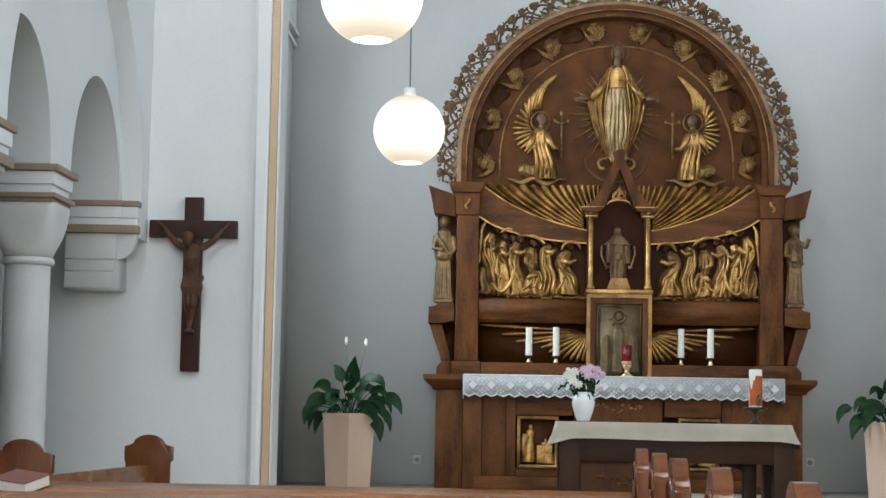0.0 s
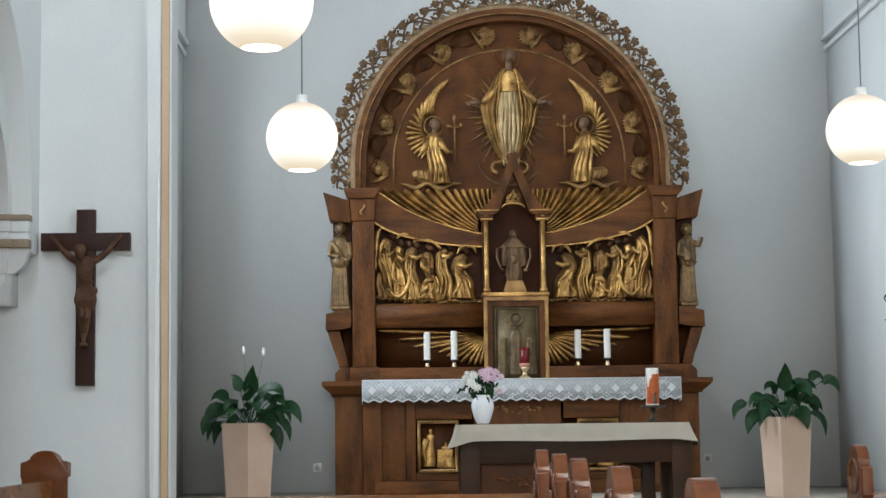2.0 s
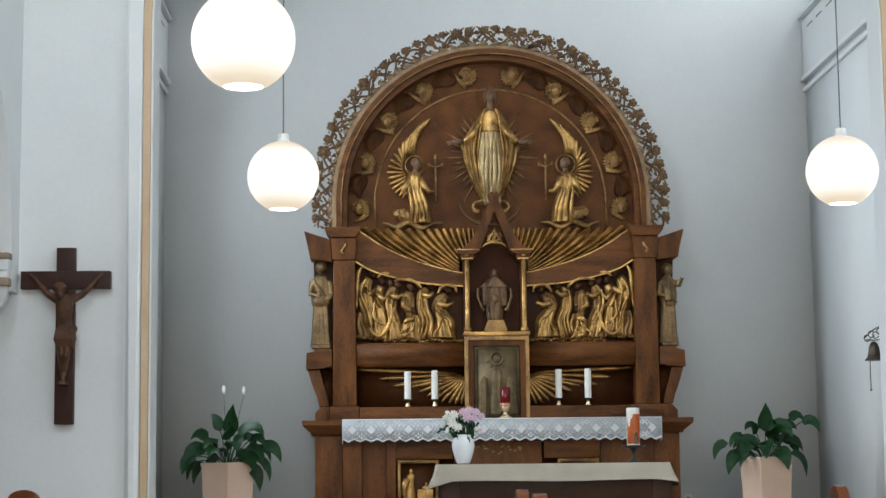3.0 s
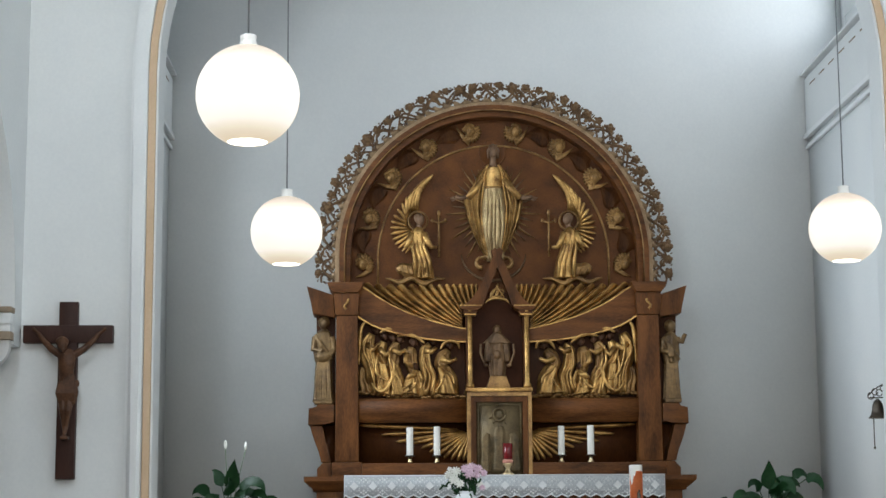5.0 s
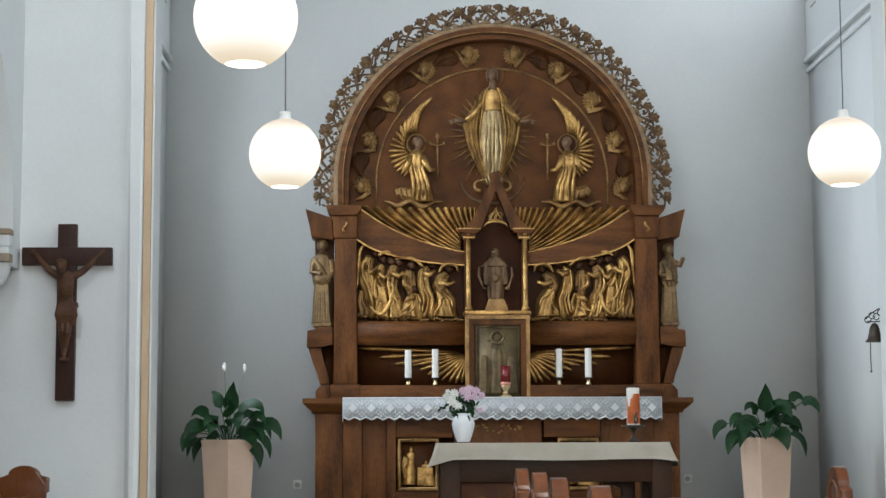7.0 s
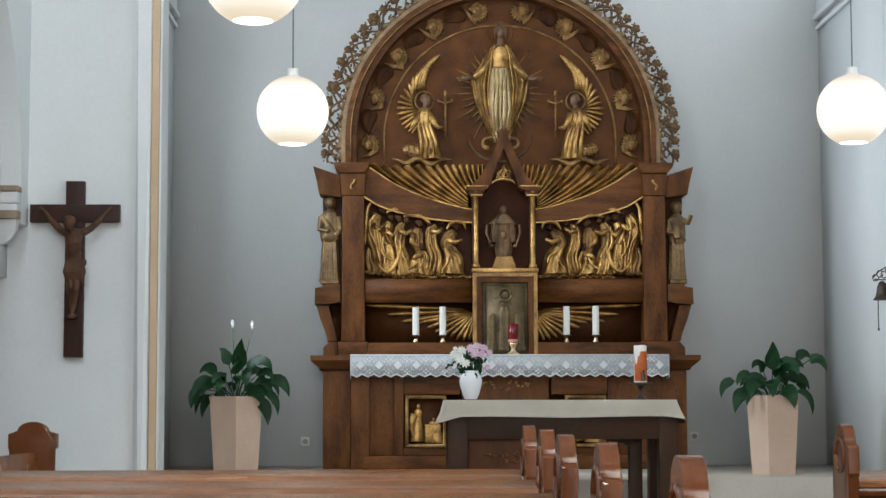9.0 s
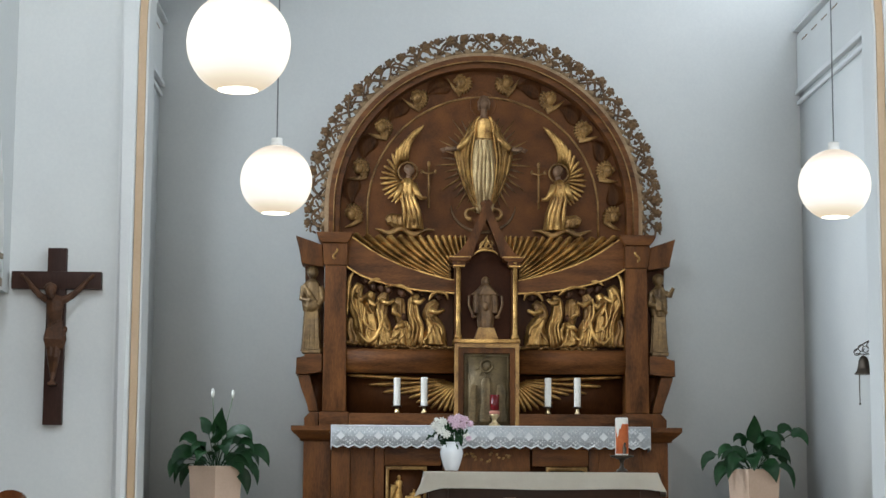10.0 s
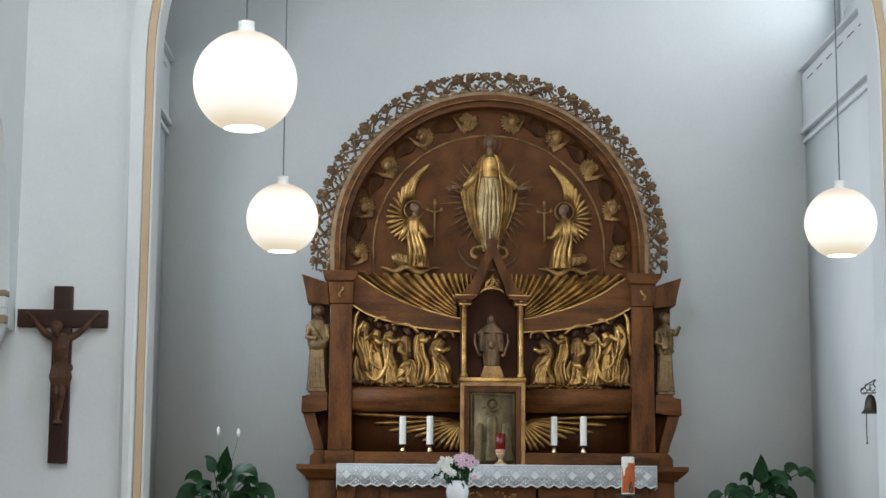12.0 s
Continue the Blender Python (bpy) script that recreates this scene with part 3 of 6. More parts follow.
def cherub(ang, seed):
    """A small curly head over a bib of feathers, with a pointed wing and a veil hanging to the next head."""
    rnd = random.Random(seed)
    bm = bmesh.new()
    down = 1 if ang > 90 else -1                       # sense in which the veil runs down the border
    cx, cz = on_ring(1.19, ang)
    ball(bm, cx, 15.645, cz, 0.046, 0.048, 0.056, 12, 9)
    for k in range(26):
        b = rnd.uniform(-0.5, math.pi + 0.5)
        q = rnd.uniform(0.036, 0.056)
        ball(bm, cx + q * math.cos(b), 15.635 + rnd.uniform(0, 0.03), cz + 0.012 + q * math.sin(b), rnd.uniform(0.012, 0.019), u=6, v=5)
    for d in (-1, 1):
        ball(bm, cx + d * 0.016, 15.600, cz + 0.004, 0.008, 0.006, 0.005, 6, 5)
    ball(bm, cx, 15.596, cz - 0.012, 0.007, 0.010, 0.014, 6, 5)
    part("winged_head", bm, OLDGILT, tymp, "small carved curly head", True)
    # bib of feathers on the inner side
    bm = bmesh.new()
    base = ang + 180 + 32 * down
    for row, (r0, r1, n) in enumerate(((0.03, 0.078, 8), (0.05, 0.105, 10))):
        for j in range(n):
            b = radians(base - 78 + 156 * j / (n - 1))
            c, d = math.cos(b), math.sin(b)
            tube(bm, [(cx + c * r0, 15.655 + 0.012 * row, cz + d * r0), (cx + c * (r0 + r1) / 2, 15.648 + 0.012 * row, cz + d * (r0 + r1) / 2), (cx + c * r1, 15.668 + 0.010 * row, cz + d * r1)], [0.011, 0.015, 0.007], 6, flat=0.7)
    part("feather_bib", bm, OLDGILT, tymp, "small gilded bib of feathers", True)
    # long pointed wing from the chin out towards the ring
    tipx, tipz = on_ring(1.262, ang + 5.2 * down)
    sx, sz = on_ring(1.10, ang + 1.2 * down)
    bm = bmesh.new()
    for j in range(3):
        o = 0.014 * j
        tube(bm, [(sx, 15.665, sz - o), ((sx + tipx) / 2, 15.668, (sz + tipz) / 2 - 0.012 - 0.6 * o), (tipx, 15.685, tipz)], [0.016, 0.012, 0.003], 6, flat=0.7)
    part("pointed_wing", bm, OLDGILT, tymp, "thin pointed gilded wing", True)


def veil(a0, a1):
    """A flat fold of carved cloth that spreads from one head and narrows to the next."""
    bm = bmesh.new()
    grid = []
    for i in range(9):
        t = i / 8
        deg = a0 + (a1 - a0) * t
        mid, half = 1.18 + 0.05 * math.sin(math.pi * t), 0.012 + 0.085 * math.sin(math.pi * t ** 0.7) ** 1.3
        row = []
        for k in range(9):
            v = -1 + k / 4
            x, z = on_ring(mid + half * v, deg)
            row.append(bm.verts.new((x, 15.690 - 0.012 * (1 - v * v) - 0.005 * math.sin(v * 6 + 2 * t), z)))
        grid.append(row)
    for r0, r1 in zip(grid, grid[1:]):
        for k in range(8):
            bm.faces.new((r0[k], r0[k + 1], r1[k + 1], r1[k]))
    bmesh.ops.solidify(bm, geom=list(bm.faces), thickness=0.012)
    part("veil", bm, WOOD, tymp, "brown carved veil between the heads", True)


heads = (-2.5, 18, 38.7, 59.3, 80, 100, 120.7, 141.3, 162, 182.5)
for k, ang in enumerate(heads):
    cherub(ang, 10 + k)
for a0, a1 in zip(heads, heads[1:]):
    if not 75 < a0 < 85:
        veil(a0 + 4.5, a1 - 4.5)

# the standing central figure
bm = drape(bmesh.new(), [(AXR, 4.215, 0.045), (AXR, 4.19, 0.085), (AXR, 4.12, 0.092), (AXR, 4.025, 0.078)], 15.61, 0.055, 2, 0.05, 0, 3)
part("bodice", bm, GILT, tymp, "gilded carved bodice", True)
bm = drape(bmesh.new(), [(AXR, 4.02, 0.080), (AXR - 0.002, 3.93, 0.098), (AXR - 0.008, 3.75, 0.108), (AXR - 0.005, 3.55, 0.098), (AXR + 0.01, 3.36, 0.065)], 15.60, 0.06, 5, 0.15, 0.6, 5, 44, 24)
for k, (a, b, c, r) in enumerate(((-0.055, -0.075, -0.045, 0.014), (-0.025, -0.045, -0.03, 0.019), (0.005, -0.005, -0.005, 0.012), (0.03, 0.035, 0.02, 0.021), (0.058, 0.078, 0.045, 0.014))):
    tube(bm, [(AXR + a, 15.55, 4.01), (AXR + a * 1.1, 15.54, 3.90), (AXR + b, 15.53, 3.65), (AXR + c, 15.555, 3.38)], [0.005, r * 0.8, r, r * 0.6], 8)
part("dress", bm, PALEGILT, tymp, "pale silvered folded dress", True)
part("belt", tube(bmesh.new(), [(AXR - 0.085, 15.585, 4.03), (AXR - 0.05, 15.555, 4.022), (AXR, 15.545, 4.018), (AXR + 0.05, 15.555, 4.022), (AXR + 0.085, 15.585, 4.03)], 0.010, 6), OLDGILT, tymp, "thin carved belt", True)
for s in (-1, 1):
    # mantle from the shoulder out to the wrist and down to the foot, in long curved folds
    outer = curve_pts([(0.070, 4.235), (0.130, 4.17), (0.180, 4.06), (0.262, 3.935), (0.255, 3.84), (0.215, 3.68), (0.125, 3.48), (0.045, 3.35)], 28)
    inside = curve_pts([(0.045, 4.235), (0.078, 4.16), (0.090, 4.05), (0.105, 3.93), (0.115, 3.83), (0.105, 3.67), (0.075, 3.48), (0.025, 3.35)], 28)
    bm = bmesh.new()
    grid = []
    for i, (o, n) in enumerate(zip(outer, inside)):
        t = i / (len(outer) - 1)
        row = []
        for k in range(15):
            v = k / 14
            wave = 0.018 * math.sin(v * math.pi * 5.5 + 1.8 * t) * min(1, 0.3 + 2 * t)
            row.append(bm.verts.new((AXR + s * (n[0] + (o[0] - n[0]) * v), 15.585 + 0.055 * v * v - 0.03 * math.sin(math.pi * v) + wave, n[1] + (o[1] - n[1]) * v)))
        grid.append(row)
    for r0, r1 in zip(grid, grid[1:]):
        for k in range(14):
            bm.faces.new((r0[k], r0[k + 1], r1[k + 1], r1[k]))
    bmesh.ops.solidify(bm, geom=list(bm.faces), thickness=0.022)
    mantle = part("mantle", bm, GILT, tymp, "gilded mantle in long folds", True)
    part("mantle_hem", tube(bmesh.new(), [(AXR + s * q[0], 15.575, q[1]) for q in inside], 0.010, 6), GILT, mantle, smooth=True)
    part("sleeve", limb_bm([(AXR + s * 0.10, 15.575, 4.10), (AXR + s * 0.165, 15.56, 4.00), (AXR + s * 0.235, 15.55, 3.925)], 0.026, 0.030), GILT, mantle, smooth=True)
    bm = limb_bm([(AXR + s * 0.25, 15.55, 3.93), (AXR + s * 0.30, 15.55, 3.925), (AXR + s * 0.345, 15.56, 3.935)], 0.020, 0.018)
    for k in range(4):
        limb(bm, [(AXR + s * 0.34, 15.56, 3.942 - 0.008 * k), (AXR + s * (0.40 - 0.008 * k), 15.57, 3.928 - 0.010 * k)], 0.007, 0.004, 6)
    part("palm", bm, FACEWOOD, tymp, "brown carved open palm", True)
bm = ball(bmesh.new(), AXR, 15.62, 4.372, 0.047, 0.045, 0.066, 16, 12)
ball(bm, AXR, 15.60, 4.352, 0.034, 0.045, 0.052, 14, 10)
tube(bm, [(AXR, 15.63, 4.21), (AXR, 15.615, 4.26), (AXR, 15.61, 4.33)], [0.045, 0.030, 0.028], 12)
for d in (-1, 1):
    tube(bm, [(AXR + d * 0.02, 15.60, 4.425), (AXR + d * 0.046, 15.60, 4.37), (AXR + d * 0.042, 15.61, 4.30)], [0.012, 0.014, 0.008], 7)
part("figure_head", bm, FACEWOOD, tymp, "brown carved head and neck", True)
halo = lathe(bmesh.new(), [(0.10, 0.0), (0.118, 0.004), (0.124, 0.010), (0.122, 0.016), (0.112, 0.014), (0.10, 0.010)], 0, 0, 36)
bmesh.ops.transform(halo, matrix=Matrix.Translation((AXR, 15.702, 4.37)) @ Matrix.Rotation(radians(90), 4, "X"), verts=halo.verts)
part("halo", halo, WOOD, tymp, "shallow carved round halo", True)
for k in range(36):
    a = radians(-70 + 320 * (k + 0.5) / 36)
    c, d = math.cos(a), math.sin(a)
    if abs(c) < 0.34 and d > 0:
        continue
    r0, r1 = 0.20, (0.40, 0.46, 0.37)[k % 3]
    pts = [(AXR + c * r * 0.95, 15.69, 3.83 + d * r * 1.12) for r in (r0, (r0 + r1) / 2, r1)]
    part("ray", tube(bmesh.new(), pts, [0.014, 0.010, 0.002], 5), OLDGILT if k % 3 else LACEWOOD, tymp, smooth=True)
# crescent and small scrolls at the feet
cres = [(AXR + 0.29 * math.cos(t), 15.69, 3.43 + 0.24 * math.sin(t)) for t in np.linspace(math.pi, 2 * math.pi, 22)]
part("crescent", tube(bmesh.new(), cres, [0.004 + 0.012 * math.sin(math.pi * k / 21) for k in range(22)], 6), LACEWOOD, tymp, "dark carved crescent", True)
for s in (-1, 1):
    bm = bmesh.new()
    tube(bm, [(AXR + s * (0.115 + 0.045 * math.cos(t)), 15.62, 3.345 + 0.045 * math.sin(t)) for t in np.linspace(-1.8, 2.6, 12)], [0.022 - 0.001 * k for k in range(12)], 8)
    tube(bm, [(AXR + s * 0.03, 15.60, 3.37), (AXR + s * 0.08, 15.60, 3.40), (AXR + s * 0.12, 15.61, 3.385)], [0.024, 0.02, 0.008], 8)
    part("scroll", bm, OLDGILT, tymp, "small carved scroll", True)


def kneeling(s):
    """A kneeling winged figure on a ledge of cloud, holding a staff."""
    def X(a):
        return AXR + s * a
    robe = drape(bmesh.new(), [(X(0.675), 3.66, 0.030), (X(0.685), 3.615, 0.062), (X(0.690), 3.55, 0.070), (X(0.672), 3.45, 0.068), (X(0.645), 3.34, 0.080), (X(0.640), 3.25, 0.088), (X(0.640), 3.20, 0.095)], 15.60, 0.075, 3, 0.11, 1.2, 4, 36, 24)
    for k, (a, b, c) in enumerate(((0.735, 0.715, 0.715), (0.70, 0.665, 0.665), (0.665, 0.625, 0.62), (0.635, 0.585, 0.575))):
        tube(robe, [(X(a - 0.01), 15.55, 3.60), (X(a), 15.53, 3.48), (X(b), 15.525, 3.34), (X(c), 15.535, 3.20)], [0.006, 0.014, 0.018, 0.012], 7)
    tube(robe, [(X(0.735), 15.57, 3.62), (X(0.69), 15.535, 3.585), (X(0.645), 15.57, 3.625)], [0.012, 0.018, 0.010], 8)
    part("kneeling_figure", robe, GILT, tymp, "gilded carved kneeling winged figure", True)
    legs = drape(bmesh.new(), [(X(0.70), 3.27, 0.075), (X(0.77), 3.27, 0.062), (X(0.83), 3.285, 0.055), (X(0.875), 3.27, 0.030)], 15.62, 0.055, 3, 0.14, 1.0, 7)
    for k in range(3):
        tube(legs, [(X(0.72 + 0.045 * k), 15.575, 3.225), (X(0.745 + 0.045 * k), 15.565, 3.28), (X(0.735 + 0.045 * k), 15.58, 3.325)], [0.008, 0.013, 0.006], 6)
    part("trailing_robe", legs, OLDGILT, tymp, "trailing gilded robe over the knees", True)
    part("sleeve", limb_bm([(X(0.635), 15.565, 3.60), (X(0.60), 15.545, 3.52), (X(0.565), 15.54, 3.475), (X(0.52), 15.555, 3.475)], 0.036, 0.014, 10), GILT, tymp, smooth=True)
    part("sleeve", limb_bm([(X(0.735), 15.565, 3.60), (X(0.765), 15.545, 3.53), (X(0.80), 15.545, 3.47)], 0.036, 0.020, 10), GILT, tymp, smooth=True)
    hd = ball(bmesh.new(), X(0.665), 15.60, 3.735, 0.038, 0.042, 0.052, 12, 9)
    ball(hd, X(0.678), 15.615, 3.752, 0.044, 0.042, 0.046, 12, 9)
    tube(hd, [(X(0.68), 15.61, 3.65), (X(0.672), 15.605, 3.71)], 0.024, 8)
    part("figure_head", hd, FACEWOOD, tymp, "brown carved head", True)
    ring = [(X(0.685) + 0.085 * math.cos(t), 15.665, 3.735 + 0.085 * math.sin(t)) for t in np.linspace(0, 2 * math.pi, 25)]
    part("halo", tube(bmesh.new(), ring, 0.010, 6), OLDGILT, tymp, "thin round carved halo", True)
    tips = curve_pts([(0.545, 4.16), (0.60, 4.13), (0.665, 4.075), (0.74, 4.00), (0.83, 3.90), (0.905, 3.785), (0.938, 3.67), (0.915, 3.56), (0.865, 3.48), (0.80, 3.435)], 18)
    n = len(tips)
    for k, (ta, tz) in enumerate(tips):
        u = k / (n - 1)
        g = radians(100 - 215 * u)
        ra, rz = 0.700 - 0.085 * math.cos(g + math.pi), 3.735 + 0.095 * math.sin(g)
        bow = 0.055 * max(0.0, 1 - 2.2 * u) - 0.01 * u
        pts = []
        for q in (0.0, 0.25, 0.5, 0.75, 0.93, 1.0):
            off = bow * math.sin(math.pi * q)
            pts.append((X(ra + (ta - ra) * q + off), 15.675 - 0.03 * q ** 0.5 - 0.004 * (k % 2), rz + (tz - rz) * q))
        wd = 0.0135 + 0.005 * (1 - u)
        part("feather", tube(bmesh.new(), pts, [wd * 0.5, wd * 0.8, wd, wd * 1.05, wd * 0.75, wd * 0.2], 6, flat=0.8), GILT, tymp, smooth=True)
    bm = bmesh.new()
    sx = X(0.497)
    tube(bm, [(sx, 15.60, 3.395), (sx, 15.60, 3.78)], 0.009, 8)
    tube(bm, [(sx - 0.06, 15.60, 3.725), (sx, 15.598, 3.705), (sx + 0.06, 15.60, 3.725)], 0.008, 6)
    for q in (-0.06, 0.06):
        ball(bm, sx + q, 15.60, 3.728, 0.014, 0.012, 0.02, u=8, v=6)
    ball(bm, sx, 15.60, 3.795, 0.016, 0.013, 0.032, u=8, v=6)
    for z in (3.46, 3.58):
        ball(bm, sx, 15.60, z, 0.013, u=8, v=6)
    part("staff", bm, OLDGILT, tymp, "thin gilded staff with a cross", True)
    bm = bmesh.new()
    pts = [(X(0.44 + 0.54 * t), 15.64, 3.185 + 0.028 * math.sin(t * 14) * math.sin(math.pi * t) + 0.02 * (2 * t - 1) ** 4) for t in np.linspace(0, 1, 40)]
    tube(bm, pts, [0.006 + 0.026 * math.sin(math.pi * k / 39) for k in range(40)], 8, flat=1.6)
    tube(bm, [(p[0], p[1] - 0.035, p[2] - 0.012) for p in pts[6:34]], [0.005 + 0.012 * math.sin(math.pi * k / 27) for k in range(28)], 7)
    part("cloud", bm, OLDGILT, tymp, "wavy carved cloud ledge", True)


both(kneeling)

# crossing ribs over the niche, with the crown emblem
def rib(s):
    o = curve_pts([(0.335, 2.925), (0.245, 2.985), (0.165, 3.10), (0.095, 3.25), (0.02, 3.42), (-0.02, 3.46)], 20)
    i = curve_pts([(-0.055, 3.43), (-0.02, 3.33), (0.025, 3.22), (0.07, 3.11), (0.11, 3.00), (0.13, 2.925)], 20)
    y0 = 15.47 if s > 0 else 15.455
    part("crossing_rib", prism(bmesh.new(), ap(s, o + i), y0, 15.6, bevel=0.01), WOOD, altar)
    part("niche_column", lathe(bmesh.new(), [(0.036, 2.20), (0.036, 2.23), (0.022, 2.245), (0.020, 2.86), (0.034, 2.875), (0.034, 2.888)], AC + s * 0.252, 15.44, 16), GILT, altar, "slender gilded column", True)
    part("column_cap", prism(bmesh.new(), ap(s, [(0.335, 2.925), (0.33, 2.905), (0.30, 2.89), (0.19, 2.89), (0.15, 2.905), (0.145, 2.925)]), 15.40, 15.6, bevel=0.004), WOOD_H, altar)
    part("cap_line", boxes((AC + s * 0.24 - 0.10, AC + s * 0.24 + 0.10, 15.392, 15.5, 2.9255, 2.935), bevel=0.002), GILT, altar, "thin gilded line")
    part("cap_ring", boxes((AC + s * 0.247 - 0.052, AC + s * 0.247 + 0.052, 15.395, 15.5, 2.842, 2.858), bevel=0.003), GILT, altar, "small gilded cap")
    part("cap_block", boxes((AC + s * 0.247 - 0.060, AC + s * 0.247 + 0.060, 15.41, 15.55, 2.859, 2.889), bevel=0.003), PANEL, altar)


both(rib)
part("niche_back", prism(bmesh.new(), [(AC - 0.225, 2.2)] + arc(AC, 2.87, 0.225, 180, 0, 20) + [(AC + 0.225, 2.2)], 15.66, 15.72), surface("dark_red_niche", (0.040, 0.013, 0.006), (0.080, 0.028, 0.012), 0.6, scale=4, fine=40, bump=0.2, depth=0.004, shine=0.12), altar, "dark reddish niche ground")
for s in (-1, 1):
    part("niche_cheek", boxes((AC + s * 0.225, AC + s * 0.283, 15.50, 15.74, 2.2, 2.886), bevel=0.004), PANEL, altar)
bm = bmesh.new()
tube(bm, [(AC - 0.005 + 0.105 * math.cos(t), 15.445, 2.945 + 0.055 * math.sin(t)) for t in np.linspace(0.15, math.pi - 0.15, 16)], [0.003 + 0.011 * math.sin(math.pi * k / 15) for k in range(16)], 6)
for s in (-1, 1):
    tube(bm, [(AC - 0.005 + s * (0.022 + 0.034 * math.cos(t)), 15.44, 3.045 + 0.030 * math.sin(t) + 0.012 * s * math.cos(t)) for t in np.linspace(0, 2 * math.pi, 16)], 0.007, 6)
    tube(bm, [(AC - 0.005 + s * 0.062, 15.44, 3.005), (AC - 0.005 + s * 0.025, 15.435, 3.06), (AC - 0.005, 15.44, 3.115)], [0.007, 0.009, 0.005], 6)
tube(bm, [(AC - 0.005, 15.445, 3.0), (AC - 0.003, 15.44, 3.07), (AC + 0.004, 15.445, 3.135)], [0.008, 0.008, 0.003], 6)
part("crown_emblem", bm, GILT, altar, "small gilded crown emblem", True)

# tabernacle
tab = part("tabernacle", boxes((AC - 0.245, AC + 0.245, 15.42, 15.7, ZM + 0.002, 2.16)), PANEL, altar, "square tabernacle with gilded frame")
part("tabernacle_frame", prism(bmesh.new(), ring_outline([(AC - 0.285, ZM + 0.004), (AC - 0.285, 2.16), (AC + 0.285, 2.16), (AC + 0.285, ZM + 0.004)], [(AC - 0.252, ZM + 0.006), (AC - 0.252, 2.125), (AC + 0.252, 2.125), (AC + 0.252, ZM + 0.006)]), 15.375, 15.44), OLDGILT, tab, "broad gilded door frame")
part("tabernacle_mat", prism(bmesh.new(), ring_outline([(AC - 0.25, ZM + 0.005), (AC - 0.25, 2.122), (AC + 0.25, 2.122), (AC + 0.25, ZM + 0.005)], [(AC - 0.205, ZM + 0.007), (AC - 0.205, 2.076), (AC + 0.205, 2.076), (AC + 0.205, ZM + 0.007)]), 15.39, 15.43), WOOD, tab, "brown inner door border")
part("tabernacle_top", boxes((AC - 0.295, AC + 0.295, 15.36, 15.7, 2.162, 2.198), bevel=0.006), GILT, tab, "gilded top moulding")
bm = bmesh.new()
box(bm, AC - 0.20, AC + 0.20, 15.40, 15.42, ZM + 0.008, 2.07)
lathe_pts = [(AC + 0.055 * math.cos(t), 15.395, 1.965 + 0.055 * math.sin(t)) for t in np.linspace(0, 2 * math.pi, 20)]
tube(bm, lathe_pts, 0.010, 6)
ball(bm, AC, 15.405, 1.965, 0.04, 0.015, 0.04, 10, 8)
drape(bm, [(AC, 1.86, 0.035), (AC, 1.80, 0.055), (AC, 1.66, 0.050), (AC, 1.47, 0.070)], 15.405, 0.022, 3, 0.15, 0.5, 8)
for s in (-1, 1):
    drape(bm, [(AC + s * 0.105, 1.80, 0.022), (AC + s * 0.125, 1.74, 0.045), (AC + s * 0.12, 1.62, 0.042), (AC + s * 0.13, 1.47, 0.055)], 15.405, 0.016, 3, 0.15, 0.5, 9 + s)
    tube(bm, [(AC + s * 0.185, 15.398, 1.46), (AC + s * 0.185, 15.398, 2.05), (AC, 15.398, 2.055)], 0.006, 6)
    for k in range(5):
        a = radians(200 + 35 * k)
        tube(bm, [(AC + 0.07 * math.cos(a), 15.40, 1.965 + 0.07 * math.sin(a)), (AC + 0.10 * math.cos(a), 15.40, 1.965 + 0.10 * math.sin(a))], 0.004, 5)
part("tabernacle_door", bm, surface("dull_bronze_relief", (0.060, 0.042, 0.020), (0.21, 0.145, 0.068), 0.5, metal=0.45, scale=9, fine=60, bump=0.4, depth=0.006), tab, "bronze relief door, dull with age", True)

